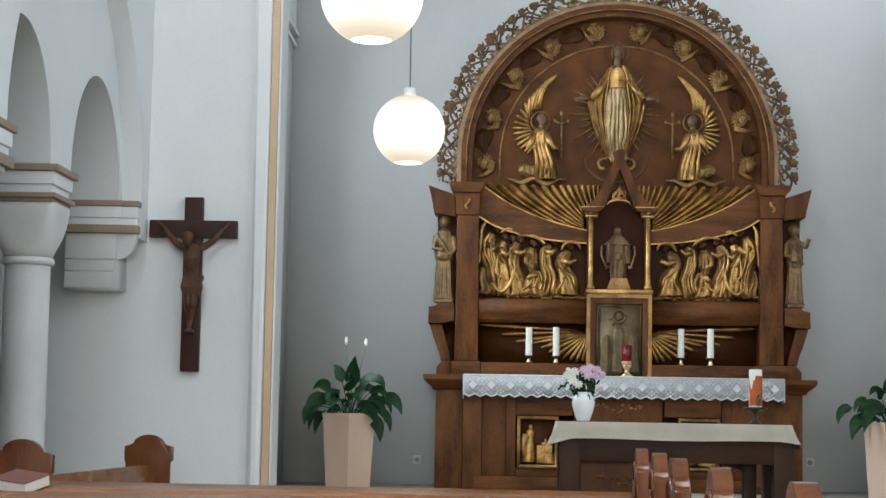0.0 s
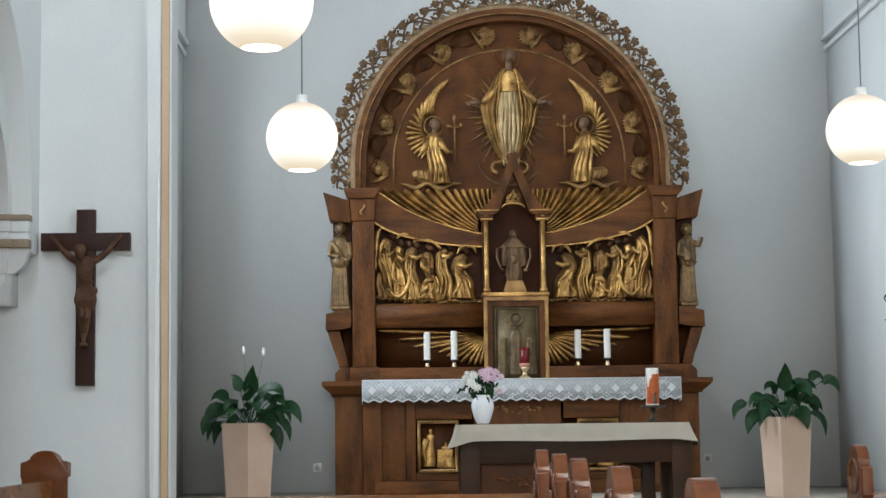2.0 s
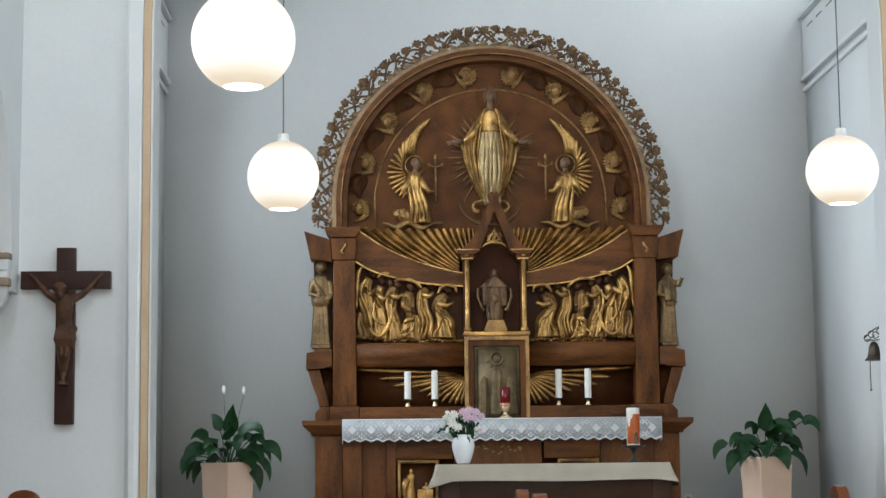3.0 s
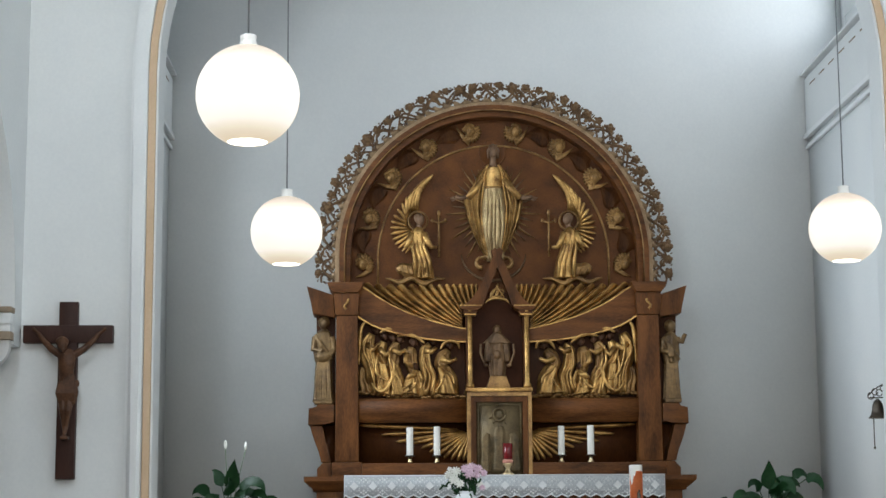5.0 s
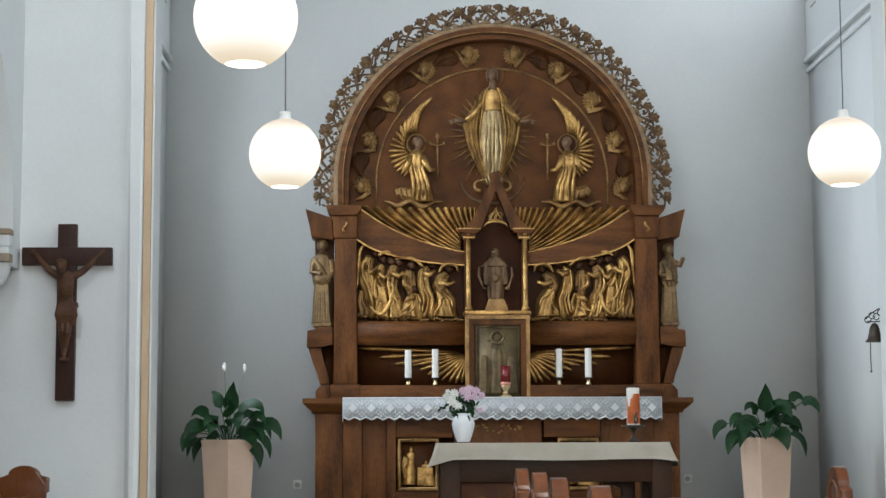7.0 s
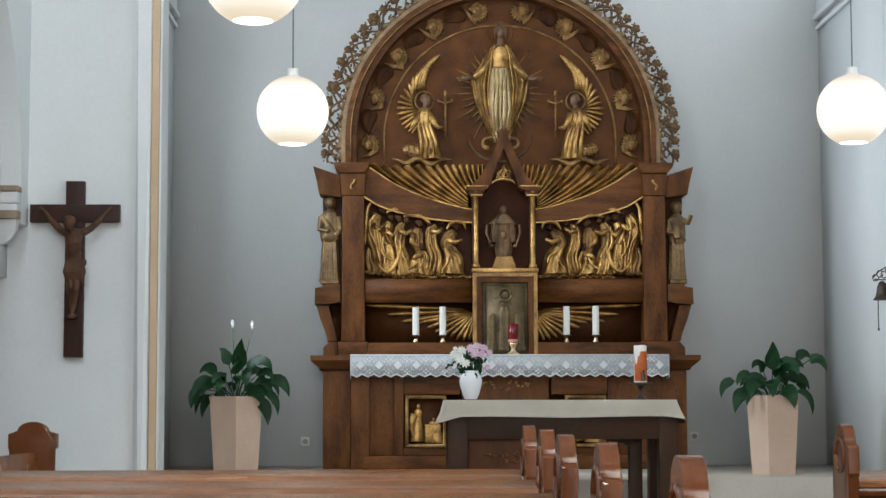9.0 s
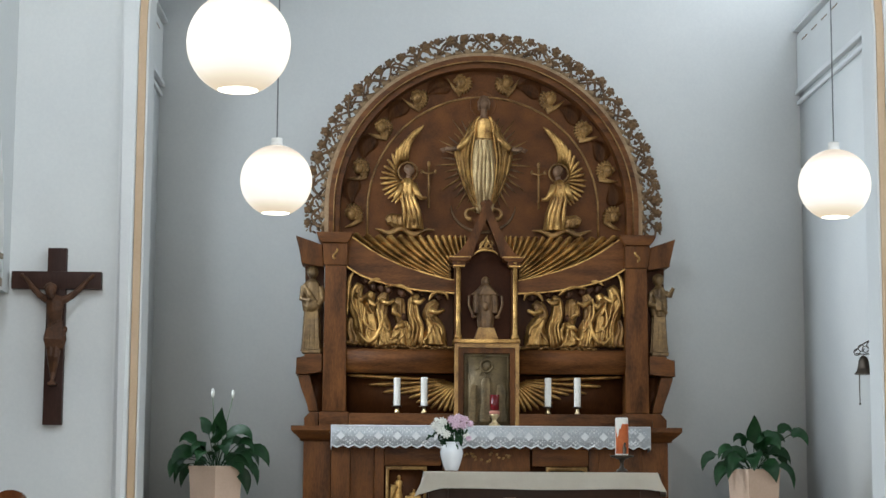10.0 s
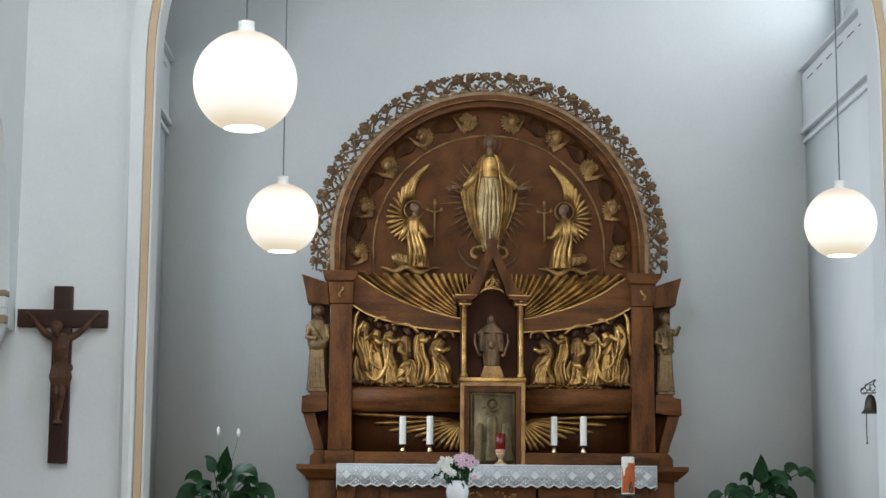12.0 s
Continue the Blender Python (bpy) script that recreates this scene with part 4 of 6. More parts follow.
# relief groups either side of the niche
def group_relief(s):
    bm = bmesh.new()
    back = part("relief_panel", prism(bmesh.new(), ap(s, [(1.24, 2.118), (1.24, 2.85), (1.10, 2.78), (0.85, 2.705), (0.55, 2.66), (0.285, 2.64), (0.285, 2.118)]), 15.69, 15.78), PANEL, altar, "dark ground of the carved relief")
    def X(a):
        return AC + s * a

    def cloth(name, keys, y, mat, depth=0.06, folds=3, seed=0, label=""):
        return part(name, drape(bmesh.new(), [(X(a), z, w) for a, z, w in keys], y, depth, folds, 0.24, s * (5, -3, 7, 2, -5)[seed % 5], seed, 34, 15), mat, back, label, True)

    # each figure: its folded body, then sleeves, then the brown head
    bodies = (
        ("robe", ((1.125, 2.70, 0.035), (1.165, 2.60, 0.060), (1.155, 2.48, 0.062), (1.11, 2.36, 0.058), (1.09, 2.17, 0.070)), 15.61, GILT, 11),
        ("robe", ((1.015, 2.63, 0.030), (1.045, 2.55, 0.050), (1.03, 2.46, 0.045), (0.985, 2.40, 0.040)), 15.62, GILT, 12),
        ("robe", ((1.03, 2.43, 0.045), (1.02, 2.30, 0.060), (1.035, 2.16, 0.075)), 15.60, GILT, 13),
        ("robe", ((0.895, 2.62, 0.030), (0.925, 2.55, 0.052), (0.930, 2.44, 0.048), (0.91, 2.36, 0.042)), 15.61, OLDGILT, 14),
        ("robe", ((0.93, 2.42, 0.042), (0.90, 2.30, 0.058), (0.895, 2.15, 0.080)), 15.60, GILT, 15),
        ("robe", ((0.765, 2.58, 0.030), (0.775, 2.52, 0.055), (0.765, 2.42, 0.050), (0.745, 2.34, 0.040)), 15.64, OLDGILT, 16),
        ("robe", ((0.725, 2.37, 0.035), (0.745, 2.27, 0.075), (0.765, 2.16, 0.100)), 15.60, GILT, 17),
        ("robe", ((0.60, 2.60, 0.025), (0.645, 2.55, 0.045), (0.640, 2.42, 0.050), (0.60, 2.31, 0.052), (0.635, 2.15, 0.065)), 15.61, GILT, 18),
        ("robe", ((0.435, 2.55, 0.030), (0.475, 2.50, 0.060), (0.505, 2.43, 0.052), (0.47, 2.38, 0.045)), 15.62, OLDGILT, 19),
        ("robe", ((0.495, 2.41, 0.045), (0.455, 2.30, 0.078), (0.46, 2.16, 0.105)), 15.60, GILT, 20),
        ("rock", ((1.20, 2.40, 0.030), (1.205, 2.30, 0.045), (1.17, 2.22, 0.060), (1.16, 2.16, 0.060)), 15.64, OLDGILT, 21),
    )
    for nm, keys, y, mat, sd in bodies:
        cloth(nm, keys, y, mat, seed=sd, label="gilded carved robe in flowing folds")
    # bold fold lines sweeping over the bodies
    for keys, r in ((((1.175, 2.64), (1.195, 2.54), (1.14, 2.42), (1.10, 2.25)), 0.015), (((1.13, 2.66), (1.13, 2.52), (1.10, 2.38)), 0.012), (((1.07, 2.50), (1.085, 2.36), (1.03, 2.30), (0.985, 2.28)), 0.015), (((1.03, 2.36), (1.06, 2.26), (1.02, 2.19)), 0.013), (((0.955, 2.58), (0.965, 2.44), (0.92, 2.34), (0.865, 2.27)), 0.014), (((0.92, 2.42), (0.945, 2.30), (0.92, 2.17)), 0.013), (((0.87, 2.30), (0.86, 2.22), (0.835, 2.16)), 0.013), (((0.70, 2.36), (0.675, 2.28), (0.69, 2.20)), 0.014), (((0.755, 2.31), (0.79, 2.24), (0.855, 2.20)), 0.014), (((0.72, 2.30), (0.74, 2.23), (0.80, 2.18)), 0.010), (((0.66, 2.58), (0.675, 2.44), (0.645, 2.32), (0.665, 2.18)), 0.013), (((0.615, 2.52), (0.60, 2.40), (0.565, 2.30), (0.59, 2.18)), 0.013), (((0.52, 2.42), (0.47, 2.36), (0.405, 2.31), (0.39, 2.24)), 0.015), (((0.475, 2.33), (0.50, 2.26), (0.56, 2.18)), 0.012)):
        pts = curve_pts(keys, 12)
        n = len(pts)
        part("fold", tube(bmesh.new(), [(X(a), 15.532 + 0.006 * math.sin(k), z) for k, (a, z) in enumerate(pts)], [r * (0.3 + 0.7 * math.sin(math.pi * (k + 0.5) / n)) for k in range(n)], 7), GILT, back, smooth=True)
    for pts in (((1.16, 2.60), (1.11, 2.55), (1.06, 2.60)), ((1.05, 2.56), (0.99, 2.50), (0.96, 2.54)), ((0.93, 2.55), (0.87, 2.52), (0.82, 2.55)), ((0.81, 2.52), (0.82, 2.44), (0.76, 2.40)), ((0.65, 2.55), (0.59, 2.53), (0.55, 2.57)), ((0.50, 2.47), (0.43, 2.44), (0.37, 2.47)), ((0.73, 2.33), (0.78, 2.32), (0.81, 2.29))):
        part("sleeve", limb_bm([(X(pts[0][0]), 15.56, pts[0][1]), (X(pts[1][0]), 15.525, pts[1][1]), (X(pts[2][0]), 15.535, pts[2][1])], 0.030, 0.016), GILT, back, smooth=True)
    for a, z in ((1.075, 2.735), (1.005, 2.675), (0.865, 2.65), (0.745, 2.62), (0.735, 2.405), (0.565, 2.635), (0.415, 2.595), (0.93, 2.66), (0.665, 2.63)):
        hd = ball(bmesh.new(), X(a), 15.60, z, 0.028, 0.034, 0.036, 10, 8)
        ball(hd, X(a + 0.012), 15.615, z + 0.012, 0.034, 0.032, 0.030, 10, 8)
        ball(hd, X(a - 0.022), 15.605, z - 0.012, 0.012, 0.012, 0.014, 8, 6)
        part("figure_head", hd, CORPUSWOOD, back, "brown carved head", True)
    b = bmesh.new()
    rnd = random.Random(40 + s)
    for k in range(34):
        ball(b, AC + s * (0.30 + 0.93 * k / 33), 15.62, 2.128 + rnd.uniform(0, 0.025) + (0.03 if k > 24 else 0), 0.03, 0.06, 0.02, 7, 5, Euler((0, rnd.uniform(-0.6, 0.6), 0)).to_quaternion())
    tagged(part("relief_ground", b, OLDGILT, back, "carved rocky ground strip", True), kind="stuff")
    for keys in ([(1.235, 2.42), (1.228, 2.60), (1.215, 2.74), (1.18, 2.80)], [(1.05, 2.70), (1.00, 2.735), (0.95, 2.735), (0.91, 2.72)], [(0.90, 2.67), (0.80, 2.685), (0.72, 2.665), (0.65, 2.605)], [(0.51, 2.555), (0.48, 2.605), (0.43, 2.63), (0.36, 2.615), (0.34, 2.56)], [(1.13, 2.26), (1.08, 2.20), (1.03, 2.18), (0.965, 2.24), (0.92, 2.38), (0.935, 2.47)]):
        pts = curve_pts(keys, 12)
        part("scroll_band", tube(bmesh.new(), [(AC + s * a, 15.535, z) for a, z in pts], [0.006 + 0.014 * math.sin(math.pi * k / (len(pts) - 1)) for k in range(len(pts))], 7), GILT, back, "curling gilded band", True)


both(group_relief)

# openwork wreath round the head
GILT_BROWN = surface("brown_gilded_rim", (0.17, 0.105, 0.055), (0.38, 0.26, 0.15), 0.45, metal=0.3, scale=9, fine=60, bump=0.2, depth=0.004, shine=0.3)
lace = part("openwork_rim", prism(bmesh.new(), opening(1.432, 3.15, RC, AXR, 96) + opening(1.394, 3.15, RC, AXR, 96)[::-1], 15.57, 15.64), GILT_BROWN, altar, "openwork wreath of carved vines and roses")


def polar(r, deg):
    """A place on the wreath; below the springing it runs straight down."""
    if deg > 180:
        return AXR - r, AZ - (deg - 180) * 0.0262
    if deg < 0:
        return AXR + r, AZ + deg * 0.0262
    return AXR + r * math.cos(radians(deg)), AZ + r * math.sin(radians(deg))


for k, (amp, freq, ph) in enumerate(((0.062, 23, 0.0), (0.062, 23, math.pi), (0.05, 35, 0.8))):
    bm = bmesh.new()
    pts = []
    for i in range(421):
        deg = -9 + 198 * i / 420
        x, z = polar(1.497 + amp * math.sin(radians(deg - 90) * freq + ph), deg)
        pts.append((x, 15.60 + 0.015 * math.cos(radians(deg) * freq * 0.5 + k), z))
    tube(bm, pts, 0.0105, 5)
    part("vine", bm, LACEWOOD, lace, smooth=True)
rose = bmesh.new()
ball(rose, 0, -0.012, 0, 0.014, 0.012, 0.014, 7, 5)
for k in range(5):
    a = 2 * math.pi * k / 5
    ball(rose, 0.019 * math.cos(a), 0, 0.019 * math.sin(a), 0.016, 0.010, 0.016, 6, 4)
proto = part("rose", rose, LACEWOOD, lace, smooth=True)
rnd = random.Random(11)
count = 44
for k in range(count):
    deg = -8 + 196 * (k + 0.5) / count
    x, z = polar(1.575 + rnd.uniform(-0.012, 0.014), deg)
    o = proto if k == 0 else new("rose", proto.data)
    o.parent = lace
    sc = rnd.uniform(1.05, 1.5) * (1.35 if k % 6 == 2 else 1)
    o.matrix_parent_inverse = Matrix()
    o.matrix_basis = Matrix.LocRotScale((x, 15.59, z), Euler((0, rnd.uniform(0, 6), 0)), (sc, sc, sc))
bm = bmesh.new()
for k in range(760):
    deg = rnd.uniform(-9, 189)
    r = rnd.uniform(1.43, 1.598)
    x, z = polar(r, deg)
    ball(bm, x, 15.605 + rnd.uniform(-0.012, 0.012), z, rnd.uniform(0.016, 0.032), 0.008, rnd.uniform(0.007, 0.013), 6, 4, Euler((0, rnd.uniform(0, 3.2), rnd.uniform(-0.4, 0.4))).to_quaternion())
for k in range(150):
    deg = -9 + 198 * (k + 0.5) / 150
    x, z = polar(1.597 + 0.01 * math.sin(k * 2.1), deg)
    ball(bm, x, 15.605, z, 0.014, 0.008, 0.006, 5, 4, Euler((0, -radians(deg) + rnd.uniform(-0.9, 0.9), 0)).to_quaternion())
ob = part("leaves", bm, LACEWOOD, lace, smooth=True)
tagged(ob, kind="stuff")
bm = bmesh.new()
for k in range(54):
    deg = -8 + 196 * (k + 0.5) / 54
    x0, z0 = polar(1.428, deg - 1.75)
    x1, z1 = polar(1.428, deg + 1.75)
    x2, z2 = polar(1.474, deg + (1.2 if deg > 90 else -1.2))
    prism(bm, [(x0, z0), (x1, z1), (x2, z2)], 15.575, 15.62)
tagged(part("zigzag_edge", bm, GILT_BROWN, lace), kind="stuff")


# ---- more materials ----
LINEN = surface("ivory_linen", (0.72, 0.65, 0.54), (0.84, 0.77, 0.66), 0.9, scale=3, fine=120, bump=0.15, depth=0.002, shine=0.2)
NET = surface("white_net_lace", (0.40, 0.42, 0.44), (0.54, 0.56, 0.58), 0.9, scale=30, fine=160, bump=0.3, depth=0.002, shine=0.2)
THREAD = surface("white_embroidery", (0.60, 0.61, 0.62), (0.72, 0.72, 0.72), 0.9, scale=20, fine=140, bump=0.2, depth=0.002, shine=0.2)
WAX = surface("white_candle_wax", (0.74, 0.72, 0.66), (0.84, 0.82, 0.77), 0.5, scale=5, fine=40, bump=0.03, depth=0.002)
ORANGE = surface("orange_wax", (0.68, 0.15, 0.035), (0.85, 0.26, 0.08), 0.5, scale=14, fine=60, bump=0.05, depth=0.002)
BRASS = surface("polished_brass", (0.55, 0.40, 0.20), (0.78, 0.62, 0.38), 0.28, metal=1.0, scale=8, fine=60, bump=0.05, depth=0.002)
BRONZE = surface("dark_bronze", (0.045, 0.035, 0.028), (0.10, 0.08, 0.06), 0.4, metal=0.7, scale=8, fine=60, bump=0.15, depth=0.003)
RUBY = surface("dark_ruby_glass", (0.10, 0.004, 0.006), (0.20, 0.010, 0.012), 0.12, scale=4, fine=20, bump=0.0)
PORCELAIN = surface("white_porcelain", (0.74, 0.76, 0.80), (0.80, 0.82, 0.85), 0.15, scale=2, fine=30, bump=0.0)
CLAY = surface("beige_planter_clay", (0.54, 0.385, 0.285), (0.65, 0.485, 0.375), 0.75, scale=3, fine=60, bump=0.08, depth=0.003)
SOIL = surface("dark_potting_soil", (0.03, 0.022, 0.016), (0.07, 0.05, 0.035), 0.95, scale=20, fine=80, bump=0.6, depth=0.01)
LEAF = surface("glossy_green_leaf", (0.004, 0.022, 0.007), (0.015, 0.058, 0.017), 0.45, scale=6, fine=40, bump=0.1, depth=0.003, shine=0.2)
STEM = surface("green_stem", (0.04, 0.11, 0.03), (0.08, 0.17, 0.06), 0.5, scale=8, fine=40, bump=0.05)
PETAL_W = surface("white_petal", (0.72, 0.72, 0.66), (0.84, 0.84, 0.80), 0.6, scale=20, fine=60, bump=0.05)
PETAL_P = surface("pink_petal", (0.56, 0.36, 0.47), (0.78, 0.62, 0.70), 0.6, scale=20, fine=60, bump=0.05)
PAPER = surface("book_paper", (0.62, 0.60, 0.54), (0.74, 0.72, 0.66), 0.9, scale=6, stretch=(1, 1, 30), fine=50, bump=0.2, depth=0.001)
BOOKRED = surface("dark_red_book_cloth", (0.10, 0.028, 0.022), (0.17, 0.055, 0.04), 0.6, scale=5, fine=90, bump=0.15, depth=0.001)
PLASTIC = surface("ivory_socket_plastic", (0.50, 0.49, 0.46), (0.56, 0.55, 0.52), 0.4, scale=5, fine=30, bump=0.0)
WIRE = surface("grey_cable", (0.16, 0.17, 0.18), (0.22, 0.23, 0.24), 0.5, scale=5, fine=30, bump=0.0)
CAPWHITE = surface("white_lamp_cap", (0.72, 0.70, 0.66), (0.78, 0.76, 0.72), 0.35, scale=5, fine=30, bump=0.0)

# ---- column and corbels of the arcade ----
column = thing("column", -3.175, COLY, 0.0, "white limewashed stone column with buff-banded cushion capital", "column", kind="structure")
CX, CY = -3.175, COLY
part("shaft", lathe(bmesh.new(), [(0.21, 0.15), (0.21, 0.25), (0.17, 0.30), (0.152, 0.36), (0.150, 1.2), (0.146, 1.99)], CX, CY, 40), STONE, column, smooth=True)
part("neck_ring", lathe(bmesh.new(), [(0.150, 1.992), (0.168, 2.0), (0.172, 2.02), (0.166, 2.04), (0.152, 2.045)], CX, CY, 40), STONE, column, smooth=True)
bm = bmesh.new()
rings = []
for t in np.linspace(0, 1, 9):
    z = 2.047 + 0.34 * t
    ex = 2 + 14 * t ** 1.5
    half = 0.155 + 0.065 * math.sin(t * math.pi / 2)
    ring = []
    for k in range(48):
        a = 2 * math.pi * k / 48
        c, d = math.cos(a), math.sin(a)
        r = half / ((abs(c) ** ex + abs(d) ** ex) ** (1 / ex))
        ring.append(bm.verts.new((CX + r * c, CY + r * d, z)))
    rings.append(ring)
for a, b in zip(rings, rings[1:]):
    for k in range(48):
        bm.faces.new((a[k], a[(k + 1) % 48], b[(k + 1) % 48], b[k]))
bm.faces.new(rings[0][::-1])
bm.faces.new(rings[-1])
part("cushion", bm, STONE, column, smooth=True)


def slab(x0, x1, y0, y1, z0, z1, bevel=0.006):
    return boxes((x0, x1, y0, y1, z0, z1), bevel=bevel)


for z0, z1, g, m in ((2.390, 2.412, 0.235, BUFF), (2.413, 2.445, 0.262, BUFF), (2.446, 2.50, 0.225, WHITE), (2.501, 2.585, 0.245, WHITE), (2.586, 2.628, 0.275, BUFF)):
    part("abacus_band", slab(CX - min(g, 0.24), CX + g - 0.03, CY - g, CY + g, z0, z1), m, column)


def corbel(name, y0, y1, label):
    ob = thing(name, -3.1, y0, 1.97, label, "corbel", kind="structure")
    for z0, z1, g, m in ((2.586, 2.628, 0.05, BUFF), (2.50, 2.585, 0.03, WHITE), (2.446, 2.499, 0.015, WHITE), (2.385, 2.445, 0.04, BUFF)):
        part("corbel_band", slab(WBACK, REC + g, y0 - g, y1, z0, z1), m, ob)
        part("corbel_band", slab(REC + g + 0.001, NAVE_L - 0.01 + g * 0.4, y0 + 0.02 - g, y0 + 0.10, z0, z1), m, ob)
    for z0, z1, g in ((2.19, 2.383, 0.0), (2.10, 2.188, -0.02), (1.975, 2.098, -0.03)):
        part("corbel_step", slab(WBACK, REC + g, y0 - g * 0.5, y1, z0, z1, 0.012), STONE, ob)
    nose = [(REC + 0.002, 2.383), (NAVE_L - 0.01, 2.383), (NAVE_L - 0.01, 2.35)] + [(REC + 0.002 + 0.138 * math.cos(t), 2.35 - 0.16 * math.sin(t)) for t in np.linspace(0.15, math.pi / 2, 10)]
    part("corbel_nose", prism(bmesh.new(), nose, y0 + 0.02, y0 + 0.10), STONE, ob)
    return ob


corbel("corbel_far", RESP - 0.02, ARCH - 0.003, "white stone wall corbel with buff bands beside the chancel arch")

near_corbel = thing("corbel_near", -2.9, near - 0.1, 2.36, "white stone wall corbel with buff bands under the nave arch", "corbel", kind="structure")
for z0, z1, g, m in ((2.586, 2.628, 0.05, BUFF), (2.50, 2.585, 0.03, WHITE), (2.446, 2.499, 0.015, WHITE), (2.385, 2.445, 0.04, BUFF)):
    part("corbel_band", slab(REC, NAVE_L + g, near - 0.5, near + g, z0, z1), m, near_corbel)

# ---- crucifix on the wall ----
cross = thing("crucifix", -2.46, ARCH - 0.03, 1.37, "dark wooden wall crucifix with a brown carved figure", "crucifix")
part("upright", boxes((-2.531, -2.391, ARCH - 0.075, ARCH - 0.012, 1.369, 2.70), bevel=0.004), CROSSWOOD, cross)
part("crossbar", boxes((-2.797, -2.124, ARCH - 0.085, ARCH - 0.0155, 2.388, 2.521), bevel=0.004), CROSSWOOD, cross)
part("wall_hook", boxes((-2.48, -2.44, ARCH - 0.014, ARCH - 0.001, 2.3, 2.6)), BRONZE, cross)
bm = bmesh.new()
yb = ARCH - 0.14
tube(bm, [(-2.452, yb, 2.325), (-2.452, yb - 0.01, 2.285), (-2.452, yb - 0.012, 2.22), (-2.452, yb, 2.13), (-2.447, yb - 0.005, 2.07), (-2.447, yb - 0.01, 1.98)], [0.052, 0.068, 0.064, 0.052, 0.06, 0.058], 14, flat=0.7)
for s in (-1, 1):
    limb(bm, [(-2.45 + s * 0.055, yb, 2.295), (-2.45 + s * 0.12, yb + 0.015, 2.335), (-2.45 + s * 0.18, yb + 0.03, 2.395), (-2.45 + s * 0.225, yb + 0.045, 2.455), (-2.45 + s * 0.262, yb + 0.05, 2.488)], 0.032, 0.011)
limb(bm, [(-2.475, yb - 0.01, 1.99), (-2.465, yb - 0.035, 1.88), (-2.458, yb + 0.01, 1.76), (-2.455, yb + 0.0, 1.69)], 0.040, 0.014)
limb(bm, [(-2.425, yb - 0.01, 1.99), (-2.43, yb - 0.04, 1.87), (-2.45, yb + 0.005, 1.76), (-2.455, yb - 0.015, 1.69)], 0.040, 0.014)
ball(bm, -2.482, yb - 0.04, 2.362, 0.040, 0.045, 0.054, 12, 9)
ball(bm, -2.486, yb - 0.025, 2.385, 0.05, 0.044, 0.044, 12, 8)
ball(bm, -2.472, yb - 0.065, 2.325, 0.018, 0.02, 0.026, 8, 6)
for k in range(8):
    u = -0.5 + k / 7
    tube(bm, [(-2.447 + u * 0.10, yb - 0.045, 2.08 + 0.01 * k), (-2.447 + u * 0.12, yb - 0.055, 2.0), (-2.44 + u * 0.11, yb - 0.045, 1.935)], [0.012, 0.016, 0.008], 6)
ball(bm, -2.372, yb - 0.02, 2.075, 0.022, 0.02, 0.03, 8, 6)
tube(bm, [(-2.385, yb - 0.03, 2.07), (-2.375, yb - 0.03, 2.0), (-2.385, yb - 0.03, 1.92)], [0.02, 0.022, 0.008], 8)
box(bm, -2.485, -2.425, yb - 0.03, ARCH - 0.07, 1.66, 1.685, 0.004)
for s in (-1, 1):
    ball(bm, -2.45 + s * 0.265, ARCH - 0.092, 2.489, 0.016, 0.014, 0.016, 8, 6)
fuse(part("corpus", bm, CORPUSWOOD, cross, "brown carved wooden figure", True), 0.004)

# ---- hanging globe lamps ----
glow, n_, l_, b_ = nodes("lit_opal_glass")
b_.inputs["Base Color"].default_value = (0.30, 0.28, 0.25, 1)
b_.inputs["Roughness"].default_value = 0.2
tcn = n_.new("ShaderNodeTexCoord")
sepn = n_.new("ShaderNodeSeparateXYZ")
l_.new(tcn.outputs["Object"], sepn.inputs[0])
rampn = n_.new("ShaderNodeValToRGB")
rampn.color_ramp.elements[0].position, rampn.color_ramp.elements[0].color = 0.0, (1.0, 0.80, 0.52, 1)
rampn.color_ramp.elements[1].position, rampn.color_ramp.elements[1].color = 1.0, (1.0, 0.72, 0.48, 1)
for mp_ in (0.22, 0.74):
    midn = rampn.color_ramp.elements.new(mp_)
    midn.color = (1.0, 0.94, 0.84, 1)
mapn = n_.new("ShaderNodeMapRange")
mapn.inputs["From Min"].default_value, mapn.inputs["From Max"].default_value = -0.23, 0.24
l_.new(sepn.outputs["Z"], mapn.inputs["Value"])
l_.new(mapn.outputs["Result"], rampn.inputs["Fac"])
l_.new(rampn.outputs["Color"], b_.inputs["Emission Color"])
powr = n_.new("ShaderNodeValToRGB")
powr.color_ramp.elements[0].position, powr.color_ramp.elements[0].color = 0.0, (0.66, 0.66, 0.66, 1)
powr.color_ramp.elements[1].position, powr.color_ramp.elements[1].color = 1.0, (0.42, 0.42, 0.42, 1)
for ps, pv in ((0.10, 0.74), (0.22, 0.98), (0.45, 1.05), (0.68, 1.0), (0.80, 0.84), (0.90, 0.60)):
    e_ = powr.color_ramp.elements.new(ps)
    e_.color = (pv, pv, pv, 1)
l_.new(mapn.outputs["Result"], powr.inputs["Fac"])
muln = n_.new("ShaderNodeMath")
muln.operation = "MULTIPLY"
muln.inputs[1].default_value = 1.05
l_.new(powr.outputs["Color"], muln.inputs[0])
l_.new(muln.outputs[0], b_.inputs["Emission Strength"])
inner, n_, l_, b_ = nodes("lit_lamp_inside")
b_.inputs["Emission Color"].default_value, b_.inputs["Emission Strength"].default_value = (1.0, 0.92, 0.78, 1), 4.0


